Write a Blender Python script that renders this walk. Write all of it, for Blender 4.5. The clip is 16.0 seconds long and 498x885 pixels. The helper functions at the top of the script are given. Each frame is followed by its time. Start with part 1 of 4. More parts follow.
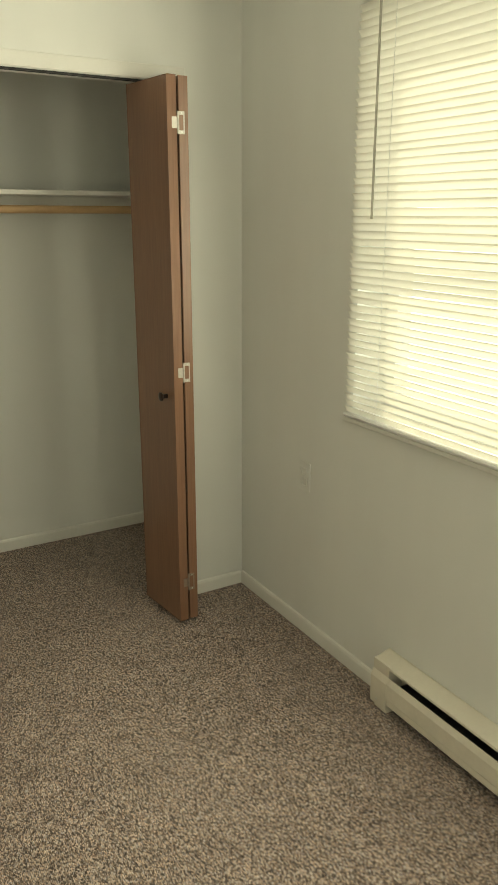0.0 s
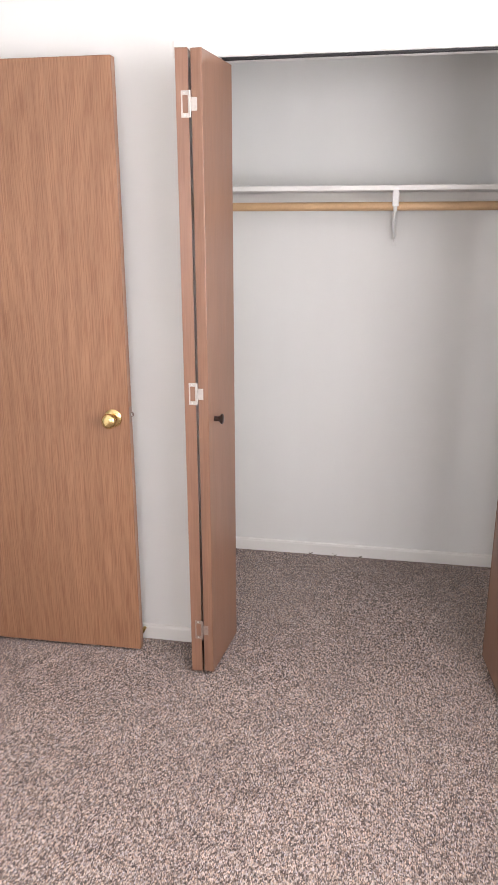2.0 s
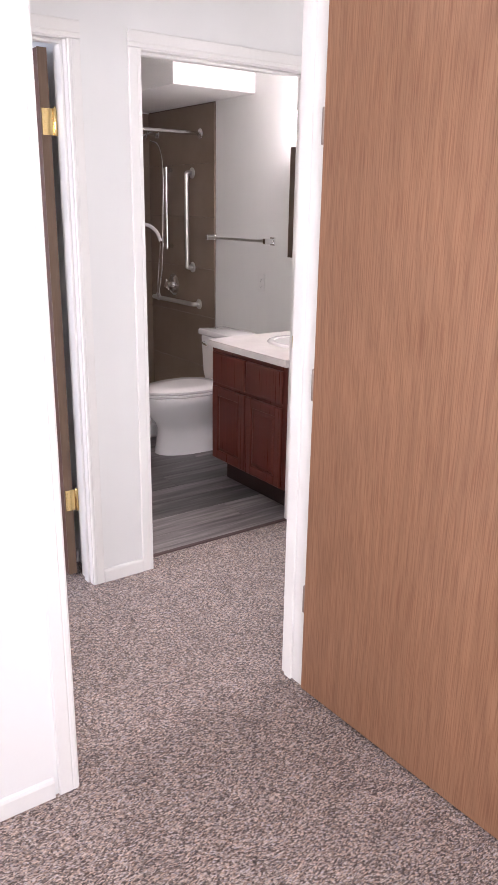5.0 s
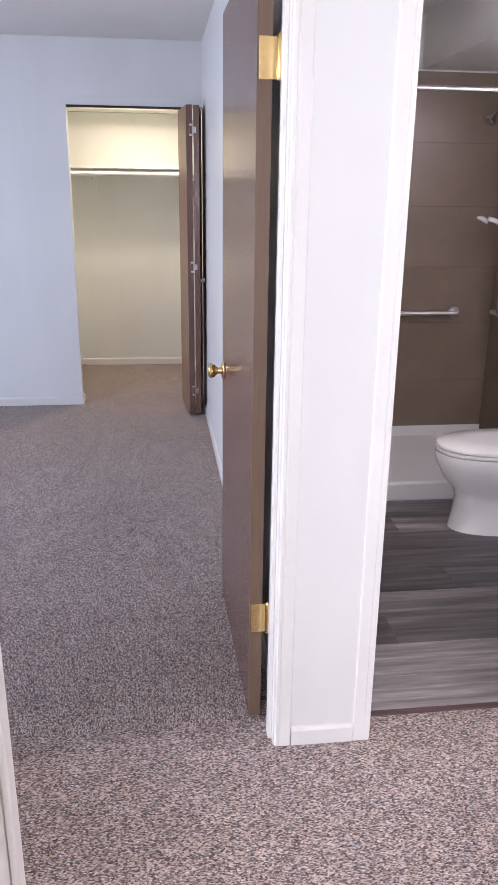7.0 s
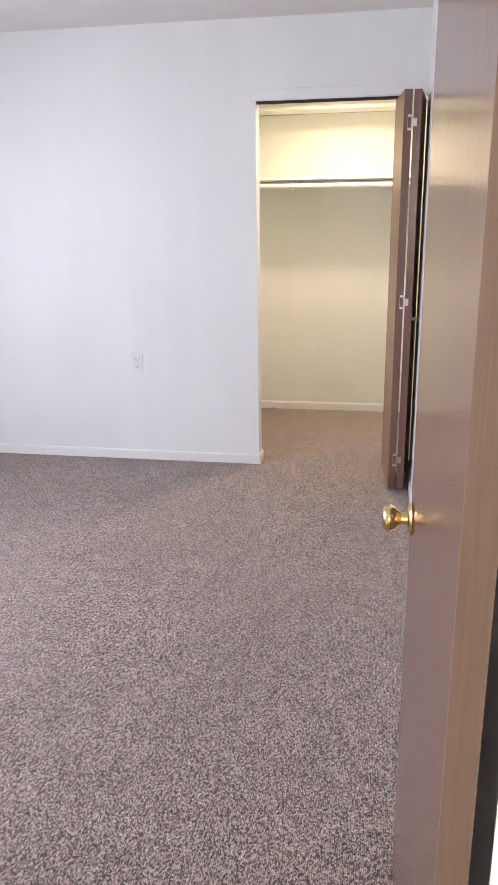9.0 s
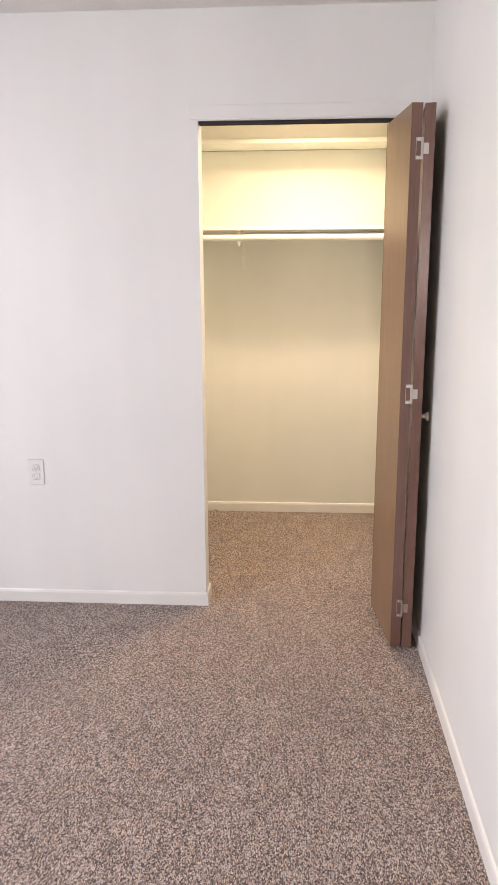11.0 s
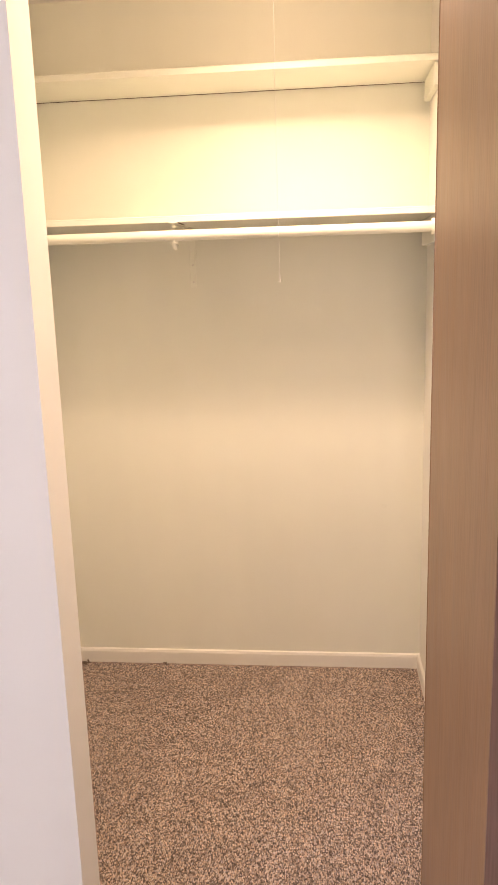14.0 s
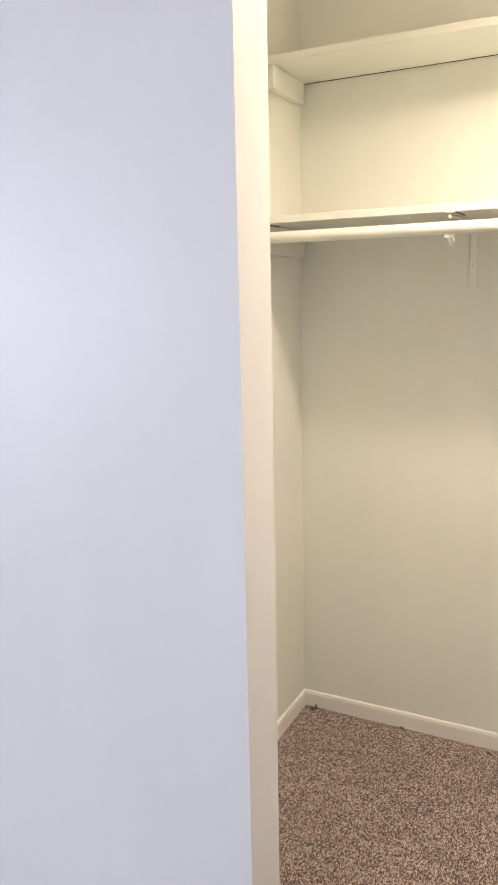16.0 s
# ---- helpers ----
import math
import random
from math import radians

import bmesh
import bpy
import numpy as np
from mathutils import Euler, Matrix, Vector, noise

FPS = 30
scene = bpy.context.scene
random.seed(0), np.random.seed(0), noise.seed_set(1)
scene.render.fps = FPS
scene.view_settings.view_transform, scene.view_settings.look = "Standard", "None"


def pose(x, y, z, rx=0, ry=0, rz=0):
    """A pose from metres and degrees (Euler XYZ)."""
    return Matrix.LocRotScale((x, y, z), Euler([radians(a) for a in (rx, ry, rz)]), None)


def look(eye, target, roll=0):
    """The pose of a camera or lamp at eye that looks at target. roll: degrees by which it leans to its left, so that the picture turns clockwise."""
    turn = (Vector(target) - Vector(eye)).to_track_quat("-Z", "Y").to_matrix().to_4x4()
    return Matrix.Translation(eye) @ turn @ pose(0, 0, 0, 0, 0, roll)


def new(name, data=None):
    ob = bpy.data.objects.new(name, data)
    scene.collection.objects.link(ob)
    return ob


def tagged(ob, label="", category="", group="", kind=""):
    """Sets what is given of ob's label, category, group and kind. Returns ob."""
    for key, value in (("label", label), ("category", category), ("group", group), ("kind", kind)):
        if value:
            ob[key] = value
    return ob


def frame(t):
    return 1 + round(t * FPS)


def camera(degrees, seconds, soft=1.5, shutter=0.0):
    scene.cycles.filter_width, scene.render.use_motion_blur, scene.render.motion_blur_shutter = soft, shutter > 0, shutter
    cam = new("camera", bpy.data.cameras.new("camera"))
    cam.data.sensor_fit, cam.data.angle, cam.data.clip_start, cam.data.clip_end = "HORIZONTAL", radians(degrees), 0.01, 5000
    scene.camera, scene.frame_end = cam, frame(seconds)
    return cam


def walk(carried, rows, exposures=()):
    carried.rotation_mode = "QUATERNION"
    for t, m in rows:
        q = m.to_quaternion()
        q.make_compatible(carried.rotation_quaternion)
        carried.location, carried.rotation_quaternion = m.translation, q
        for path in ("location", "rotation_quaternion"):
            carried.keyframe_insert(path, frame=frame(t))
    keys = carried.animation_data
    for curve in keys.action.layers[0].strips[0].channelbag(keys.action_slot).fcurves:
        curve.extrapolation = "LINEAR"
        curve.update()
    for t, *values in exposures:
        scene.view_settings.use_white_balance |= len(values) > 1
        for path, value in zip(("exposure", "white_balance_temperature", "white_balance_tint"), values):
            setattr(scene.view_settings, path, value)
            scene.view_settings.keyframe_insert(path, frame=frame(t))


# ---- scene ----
cam = camera(36.6, 16.0)
PATH = [
    (0, (0.229, 0.298, 1.592), (1.205, 1.946, 1.014), 0.1),
    (0.5, (0.347, 0.334, 1.562), (1.071, 2.108, 0.987), -0.2),
    (1, (0.498, 0.43, 1.54), (0.883, 2.307, 0.966), -0.2),
    (1.5, (0.687, 0.475, 1.549), (0.705, 2.39, 0.973), -0.3),
    (2, (0.943, 0.484, 1.586), (0.593, 2.366, 1.006), -0.2),
    (2.5, (1.011, 0.56, 1.572), (0.362, 2.364, 1.004), -0.1),
    (3, (1.064, 0.683, 1.56), (0.137, 2.365, 1.003), 0.1),
    (3.5, (1.125, 0.861, 1.547), (-0.029, 2.397, 0.992), 0.5),
    (4, (1.113, 1.038, 1.534), (-0.214, 2.424, 0.969), 0.8),
    (6.5, (0.228, 2.124, 1.512), (-1.596, 2.654, 0.884), 0.7),
    (7, (-0.018, 2.292, 1.507), (-1.903, 2.525, 0.88), 0.7),
    (7.5, (-0.26, 2.41, 1.514), (-2.161, 2.421, 0.891), 0.4),
    (8, (-0.547, 2.395, 1.489), (-2.443, 2.224, 0.878), -0.0),
    (8.5, (-0.842, 2.394, 1.494), (-2.727, 2.104, 0.891), -0.5),
    (9, (-1.212, 2.452, 1.494), (-3.093, 2.11, 0.906), -0.8),
    (11.5, (-2.676, 2.095, 1.492), (-4.623, 1.998, 1.048), -0.3),
    (12, (-2.957, 2.107, 1.496), (-4.9, 2.017, 1.035), -0.5),
    (12.5, (-3.264, 2.146, 1.493), (-5.208, 2.071, 1.028), -0.6),
    (13, (-3.544, 2.174, 1.485), (-5.489, 2.098, 1.026), -0.9),
    (13.5, (-3.86, 2.18, 1.505), (-5.809, 2.081, 1.067), -1.1),
    (14, (-4.171, 2.269, 1.495), (-6.118, 2.067, 1.083), -1.7),
    (14.5, (-4.35, 2.338, 1.511), (-6.288, 2.044, 1.113), -1.6),
    (15, (-4.453, 2.354, 1.517), (-6.365, 1.911, 1.13), -1.3),
    (15.5, (-4.502, 2.328, 1.516), (-6.354, 1.685, 1.124), -1.3),
    (16, (-4.573, 2.239, 1.496), (-6.321, 1.348, 1.108), -1.2),
]
EXPOSURES = [
    (0.0, -1.08, 8700, -6), (0.3, -0.78, 7400, -4), (0.5, -0.54, 6600, 0), (1.0, -0.16, 6200, 10), (1.5, 0.02, 6300, 19), (2.5, 0.05, 6350, 21),
    (4.0, 0.05, 6250, 24), (6.5, 0.15, 5900, 28), (7.5, 0.28, 5800, 23), (8.2, 0.3, 5850, 29), (9.0, 0.62, 6550, 24), (11.5, 0.7, 7300, 24),
    (13.0, 0.68, 7800, 28), (14.0, 0.68, 7900, 33), (15.0, 0.65, 6700, 33), (16.0, 0.55, 6300, 22),
]
walk(cam, [(t, look(eye, target, roll)) for t, eye, target, roll in PATH], EXPOSURES)
# ---------- world, sun, lights ----------
world = bpy.data.worlds.new("world")
scene.world = world
world.use_nodes = True
wn = world.node_tree
sky = wn.nodes.new("ShaderNodeTexSky")
sky.sky_type = "NISHITA"
sky.sun_disc = False
SUN_WAY = Vector((-0.78, -0.50, -0.52)).normalized()
sky.sun_elevation = math.asin(-SUN_WAY.z)
sky.sun_rotation = math.atan2(-SUN_WAY.x, -SUN_WAY.y)
wn.links.new(sky.outputs[0], wn.nodes["Background"].inputs[0])
wn.nodes["Background"].inputs[1].default_value = 0.12

sun_data = bpy.data.lights.new("sun", "SUN")
sun_data.energy, sun_data.angle, sun_data.color = 4.0, radians(0.6), (1.0, 0.94, 0.84)
sun = new("sun", sun_data)
sun.matrix_world = look((8, 8, 8), Vector((8, 8, 8)) + SUN_WAY)


def area(name, place, aim, sx, sy, watts, color):
    d = bpy.data.lights.new(name, "AREA")
    d.shape, d.size, d.size_y, d.energy, d.color = "RECTANGLE", sx, sy, watts, color
    ob = new(name, d)
    ob.matrix_world = look(place, aim)
    return ob


area("window_light_behind_blind", (1.975, 1.29, 1.56), (0.5, 1.29, 1.56), 1.84, 1.14, 30, (0.97, 0.985, 1.0))
area("window_light_a", (1.700, 1.29, 1.57), (0.5, 1.29, 1.50), 1.80, 1.10, 68, (1.0, 0.985, 0.97))
# Added lamp in an unseen south opening, brightening the bedroom from behind.
area("window_light_south", (0.70, -1.38, 1.525), (0.70, 1.0, 1.2), 1.36, 1.12, 28, (1.0, 0.985, 0.97))
area("window_light_b", (-3.15, -0.86, 1.5), (-3.15, 1.0, 0.6), 1.7, 1.2, 66, (0.80, 0.88, 1.0))
# Added lamp at the unseen south end, brightening the hall.
area("window_light_hall", (-1.32, -1.36, 1.5), (-1.32, 1.0, 1.2), 0.80, 1.2, 62, (1.0, 0.955, 0.91))
# Added lamp for daylight reaching the hall from its unseen north end.
area("window_light_hall_end", (-1.32, 5.33, 1.5), (-1.32, 3.0, 1.2), 0.80, 1.2, 30, (1.0, 0.96, 0.93))


disc = area("closet_bulb_light", (-6.17, 2.15, 2.318), (-6.17, 2.1501, 0.0), 0.18, 0.18, 11.8, (1.0, 0.82, 0.58))
disc.data.shape, disc.data.spread = "DISK", radians(150)


# ---------- materials ----------
def nodes_of(name):
    m = bpy.data.materials.new(name)
    m.use_nodes = True
    return m, m.node_tree, m.node_tree.nodes["Principled BSDF"]


def noise_tex(t, vec, scale, detail=3.0, rough=0.55):
    n = t.nodes.new("ShaderNodeTexNoise")
    n.inputs["Scale"].default_value, n.inputs["Detail"].default_value, n.inputs["Roughness"].default_value = scale, detail, rough
    t.links.new(vec, n.inputs["Vector"])
    return n.outputs[0]


def ramp(t, fac, *stops):
    r = t.nodes.new("ShaderNodeValToRGB")
    els = r.color_ramp.elements
    while len(els) < len(stops):
        els.new(0.5)
    for e, (p, c) in zip(els, stops):
        e.position, e.color = p, (*c, 1)
    t.links.new(fac, r.inputs[0])
    return r.outputs[0]


def mix(t, fac, a, b, kind="MIX"):
    m = t.nodes.new("ShaderNodeMix")
    m.data_type, m.blend_type = "RGBA", kind
    for sock, v in ((m.inputs[0], fac), (m.inputs[6], a), (m.inputs[7], b)):
        if isinstance(v, bpy.types.NodeSocket):
            t.links.new(v, sock)
        elif isinstance(v, (int, float)):
            sock.default_value = v
        else:
            sock.default_value = (*v, 1)
    return m.outputs[2]


def bump(t, b, height, strength, dist):
    n = t.nodes.new("ShaderNodeBump")
    n.inputs["Strength"].default_value, n.inputs["Distance"].default_value = strength, dist
    t.links.new(height, n.inputs["Height"])
    t.links.new(n.outputs[0], b.inputs["Normal"])


def coords(t, scale=(1, 1, 1), rot=(0, 0, 0)):
    c = t.nodes.new("ShaderNodeTexCoord")
    m = t.nodes.new("ShaderNodeMapping")
    m.inputs["Scale"].default_value, m.inputs["Rotation"].default_value = scale, rot
    t.links.new(c.outputs["Object"], m.inputs[0])
    return m.outputs[0]


def shade(c, k):
    return tuple(min(1, v * k) for v in c)


def surface(name, c, rough=0.5, metal=0.0, vary=0.06, coarse=3.0, fine=120.0, relief=0.0003, coat=0.0):
    """A plain surface with blotches and grain at two scales."""
    m, t, b = nodes_of(name)
    v = coords(t)
    big = noise_tex(t, v, coarse)
    small = noise_tex(t, v, fine, 2)
    col = ramp(t, big, (0.3, shade(c, 1 - vary)), (0.7, shade(c, 1 + vary)))
    col = mix(t, 0.25, col, ramp(t, small, (0.3, shade(c, 1 - 2 * vary)), (0.7, shade(c, 1 + vary))))
    t.links.new(col, b.inputs["Base Color"])
    t.links.new(ramp(t, big, (0.2, (rough * 0.85,) * 3), (0.8, (min(1, rough * 1.15),) * 3)), b.inputs["Roughness"])
    b.inputs["Metallic"].default_value = metal
    b.inputs["Coat Weight"].default_value = coat
    if relief:
        bump(t, b, small, 0.5, relief)
    return m


def wall_paint(name, c, rough=0.45):
    """Rolled satin paint: faint orange peel, roller laps and scuffs."""
    m, t, b = nodes_of(name)
    v = coords(t)
    big = noise_tex(t, v, 1.3, 4)
    laps = noise_tex(t, coords(t, (5, 5, 0.7)), 1.0, 2)
    peel = noise_tex(t, v, 260, 2)
    dent = noise_tex(t, v, 14, 3)
    col = ramp(t, big, (0.3, shade(c, 0.95)), (0.7, shade(c, 1.03)))
    col = mix(t, 0.35, col, ramp(t, laps, (0.35, shade(c, 0.95)), (0.65, shade(c, 1.03))))
    col = mix(t, ramp(t, noise_tex(t, v, 5.5, 6, 0.7), (0.69, (0, 0, 0)), (0.78, (0.35, 0.35, 0.35))), col, shade(c, 0.82))
    t.links.new(col, b.inputs["Base Color"])
    t.links.new(ramp(t, laps, (0.2, (rough * 0.85,) * 3), (0.8, (rough * 1.2,) * 3)), b.inputs["Roughness"])
    add = t.nodes.new("ShaderNodeMath")
    add.operation = "MULTIPLY_ADD"
    add.inputs[1].default_value = 3.0
    t.links.new(dent, add.inputs[0])
    t.links.new(peel, add.inputs[2])
    bump(t, b, add.outputs[0], 0.25, 0.0006)
    return m


def carpet_mat(name, turn):
    """Loop-pile carpet: rows of small loops of mixed beige, brown and grey-blue yarns."""
    m, t, b = nodes_of(name)

    def math_node(op, x, y, z=0.0):
        n = t.nodes.new("ShaderNodeMath")
        n.operation = op
        for sock, v in zip(n.inputs, (x, y, z)):
            if isinstance(v, bpy.types.NodeSocket):
                t.links.new(v, sock)
            else:
                sock.default_value = v
        return n.outputs[0]

    base = coords(t, (1, 1, 1), (0, 0, radians(turn)))
    wob = t.nodes.new("ShaderNodeTexNoise")
    wob.inputs["Scale"].default_value = 45
    t.links.new(base, wob.inputs["Vector"])
    warp = t.nodes.new("ShaderNodeVectorMath")
    warp.operation = "MULTIPLY_ADD"
    warp.inputs[1].default_value = (0.0016, 0.006, 0.0)
    t.links.new(wob.outputs[1], warp.inputs[0])
    t.links.new(base, warp.inputs[2])
    stretch = t.nodes.new("ShaderNodeVectorMath")
    stretch.operation = "MULTIPLY"
    stretch.inputs[1].default_value = (1.0, 0.52, 1.0)
    t.links.new(warp.outputs[0], stretch.inputs[0])
    vor = t.nodes.new("ShaderNodeTexVoronoi")
    vor.inputs["Scale"].default_value, vor.inputs["Randomness"].default_value = 330, 0.8
    t.links.new(stretch.outputs[0], vor.inputs["Vector"])
    sep = t.nodes.new("ShaderNodeSeparateColor")
    t.links.new(vor.outputs["Color"], sep.inputs[0])
    run = noise_tex(t, coords(t, (1, 0.42, 1), (0, 0, radians(turn))), 190, 3, 0.7)
    tone = math_node("MULTIPLY_ADD", run, 0.95, math_node("MULTIPLY_ADD", sep.outputs[0], 0.80, -0.375))
    yarn = ramp(t, tone, (0.0, (0.036, 0.029, 0.025)), (0.25, (0.105, 0.083, 0.073)), (0.5, (0.270, 0.220, 0.194)),
                (0.75, (0.465, 0.392, 0.352)), (1.0, (0.640, 0.560, 0.512)))
    axis = t.nodes.new("ShaderNodeSeparateXYZ")
    t.links.new(warp.outputs[0], axis.inputs[0])
    row = math_node("SINE", math_node("MULTIPLY", axis.outputs[0], 2 * math.pi / 0.0046), 0.0)
    yarn = mix(t, 1.0, yarn, ramp(t, math_node("MULTIPLY_ADD", row, 0.5, 0.5), (0.0, (0.80, 0.79, 0.79)), (0.6, (1.10, 1.10, 1.10))), "MULTIPLY")
    hue = ramp(t, sep.outputs[1], (0.0, (1.20, 1.04, 0.90)), (0.45, (1.07, 1.03, 1.0)), (0.8, (1.0, 1.03, 1.05)), (1.0, (0.93, 1.0, 1.16)))
    yarn = mix(t, 1.0, yarn, hue, "MULTIPLY")
    worn = ramp(t, noise_tex(t, coords(t), 1.6, 4), (0.3, (0.84, 0.83, 0.83)), (0.7, (1.0, 1.0, 1.0)))
    tread = ramp(t, noise_tex(t, coords(t), 11, 4, 0.65), (0.3, (0.82, 0.81, 0.81)), (0.7, (1.06, 1.06, 1.06)))
    yarn = mix(t, 1.0, mix(t, 1.0, yarn, worn, "MULTIPLY"), tread, "MULTIPLY")
    t.links.new(yarn, b.inputs["Base Color"])
    b.inputs["Roughness"].default_value = 0.95
    b.inputs["Sheen Weight"].default_value = 0.1
    bump(t, b, math_node("SUBTRACT", 1.0, vor.outputs["Distance"]), 0.6, 0.003)
    return m


def veneer(name, dark, light, rough=0.4, grain=1.0, rings=1.0):
    """Upright wood grain: fine pores, plain stripes and drifting cathedral rings."""
    m, t, b = nodes_of(name)
    v = coords(t, (64, 64, 1.5))
    stripes = noise_tex(t, v, 1.0, 6, 0.68)
    pores = noise_tex(t, coords(t, (330, 330, 7)), 1.0, 2)
    drift = t.nodes.new("ShaderNodeTexNoise")
    drift.inputs["Scale"].default_value, drift.inputs["Detail"].default_value = 1.0, 1.0
    t.links.new(coords(t, (2.6, 2.6, 0.75)), drift.inputs["Vector"])
    bend = t.nodes.new("ShaderNodeVectorMath")
    bend.operation = "MULTIPLY_ADD"
    bend.inputs[1].default_value = (0.42, 0.42, 0.0)
    t.links.new(drift.outputs[1], bend.inputs[0])
    t.links.new(coords(t), bend.inputs[2])
    w = t.nodes.new("ShaderNodeTexWave")
    w.wave_type, w.bands_direction, w.wave_profile = "BANDS", "DIAGONAL", "SIN"
    w.inputs["Scale"].default_value, w.inputs["Distortion"].default_value = 13.0, 1.6
    w.inputs["Detail"].default_value, w.inputs["Detail Scale"].default_value = 2.0, 2.0
    flat = t.nodes.new("ShaderNodeVectorMath")
    flat.operation = "MULTIPLY"
    flat.inputs[1].default_value = (1.0, 1.0, 0.02)
    t.links.new(bend.outputs[0], flat.inputs[0])
    t.links.new(flat.outputs[0], w.inputs["Vector"])
    mid = tuple((a + c) / 2 for a, c in zip(dark, light))
    col = ramp(t, stripes, (0.15, dark), (0.5, mid), (0.85, light))
    col = mix(t, 0.14 * rings, col, ramp(t, w.outputs[1], (0.0, shade(dark, 0.82)), (0.55, mid), (1.0, light)))
    col = mix(t, 0.45 * grain, col, ramp(t, pores, (0.36, shade(dark, 1.6)), (0.56, (1, 1, 1))), "MULTIPLY")
    mottle = noise_tex(t, coords(t, (14, 14, 2.4)), 1.0, 4, 0.6)
    col = mix(t, 0.6, col, ramp(t, mottle, (0.3, (0.80, 0.77, 0.75)), (0.7, (1.06, 1.05, 1.04))), "MULTIPLY")
    tone = noise_tex(t, coords(t, (1.6, 1.6, 0.9)), 1.0, 2)
    col = mix(t, 0.5, col, ramp(t, tone, (0.3, (0.82, 0.80, 0.78)), (0.7, (1, 1, 1))), "MULTIPLY")
    t.links.new(col, b.inputs["Base Color"])
    t.links.new(ramp(t, stripes, (0.2, (rough * 0.8,) * 3), (0.8, (rough * 1.2,) * 3)), b.inputs["Roughness"])
    bump(t, b, pores, 0.25, 0.0004)
    return m


def plank_mat():
    """Grey printed vinyl plank, toned piece by piece."""
    m, t, b = nodes_of("grey_vinyl_plank")
    info = t.nodes.new("ShaderNodeObjectInfo")
    shift = t.nodes.new("ShaderNodeVectorMath")
    shift.operation = "MULTIPLY_ADD"
    shift.inputs[1].default_value = (9.0, 31.0, 5.0)
    t.links.new(info.outputs["Random"], shift.inputs[0])
    t.links.new(coords(t, (26, 1.6, 1)), shift.inputs[2])
    a = noise_tex(t, shift.outputs[0], 1.0, 6, 0.62)
    col = ramp(t, a, (0.25, (0.045, 0.041, 0.042)), (0.5, (0.160, 0.148, 0.146)), (0.75, (0.37, 0.345, 0.338)))
    col = mix(t, 0.85, col, ramp(t, info.outputs["Random"], (0.0, (0.42, 0.41, 0.41)), (0.5, (0.95, 0.93, 0.92)), (1.0, (2.0, 1.95, 1.92))), "MULTIPLY")
    t.links.new(col, b.inputs["Base Color"])
    b.inputs["Roughness"].default_value = 0.42
    bump(t, b, a, 0.2, 0.0005)
    return m


def tile_mat():
    m, t, b = nodes_of("brown_shower_panel")
    info = t.nodes.new("ShaderNodeObjectInfo")
    v = coords(t)
    col = ramp(t, noise_tex(t, v, 2.5, 5), (0.3, (0.190, 0.140, 0.100)), (0.7, (0.255, 0.192, 0.142)))
    col = mix(t, 0.5, col, ramp(t, info.outputs["Random"], (0, (0.88, 0.87, 0.86)), (1, (1, 1, 1))), "MULTIPLY")
    t.links.new(col, b.inputs["Base Color"])
    b.inputs["Roughness"].default_value = 0.33
    bump(t, b, noise_tex(t, v, 60, 2), 0.15, 0.0004)
    return m


def slat_mat():
    """Thin off-white blind slats that let daylight glow through."""
    m, t, b = nodes_of("blind_slat")
    b.inputs["Base Color"].default_value = (0.82, 0.80, 0.75, 1)
    b.inputs["Roughness"].default_value = 0.4
    tr = t.nodes.new("ShaderNodeBsdfTranslucent")
    tr.inputs[0].default_value = (0.86, 0.83, 0.74, 1)
    mx = t.nodes.new("ShaderNodeMixShader")
    mx.inputs[0].default_value = 0.38
    t.links.new(b.outputs[0], mx.inputs[1])
    t.links.new(tr.outputs[0], mx.inputs[2])
    t.links.new(mx.outputs[0], t.nodes["Material Output"].inputs[0])
    return m


def lamp_mat(name, color, strength):
    m, t, b = nodes_of(name)
    b.inputs["Base Color"].default_value = (0.9, 0.88, 0.84, 1)
    b.inputs["Emission Color"].default_value = (*color, 1)
    b.inputs["Emission Strength"].default_value = strength
    return m


def glass_mat(name):
    m, t, b = nodes_of(name)
    b.inputs["Base Color"].default_value = (0.95, 0.98, 0.97, 1)
    b.inputs["Roughness"].default_value = 0.02
    b.inputs["Transmission Weight"].default_value = 1.0
    b.inputs["IOR"].default_value = 1.1
    return m


def mirror_mat():
    m, t, b = nodes_of("mirror_glass")
    b.inputs["Base Color"].default_value = (0.82, 0.84, 0.83, 1)
    b.inputs["Metallic"].default_value = 1.0
    b.inputs["Roughness"].default_value = 0.03
    return m


WALL = wall_paint("wall_paint", (0.765, 0.773, 0.742))
CLOSET = wall_paint("closet_paint", (0.758, 0.780, 0.705))
CEILING = surface("ceiling_texture", (0.78, 0.77, 0.75), 0.85, vary=0.04, fine=90, relief=0.003)
TRIM = surface("trim_enamel", (0.77, 0.765, 0.725), 0.35, vary=0.025, coarse=5, fine=90, relief=0.00015)
CARPET = carpet_mat("carpet_pile", 0)
CARPET_B = carpet_mat("carpet_pile_turned", 90)
OAK = veneer("oak_veneer", (0.275, 0.142, 0.078), (0.410, 0.224, 0.128), 0.36, rings=1.25)
BIFOLD = veneer("brown_bifold_veneer", (0.218, 0.114, 0.070), (0.300, 0.167, 0.110), 0.34, grain=0.35, rings=0.3)
UMBER = veneer("dark_brown_door_veneer", (0.150, 0.080, 0.062), (0.212, 0.119, 0.092), 0.2, grain=0.3, rings=0.25)
TANBI = veneer("tan_bifold_veneer", (0.195, 0.115, 0.068), (0.33, 0.205, 0.125), 0.36, grain=0.6, rings=0.4)
EDGEWOOD = veneer("raw_door_edge", (0.15, 0.098, 0.062), (0.215, 0.145, 0.092), 0.5, grain=0.3, rings=0.2)
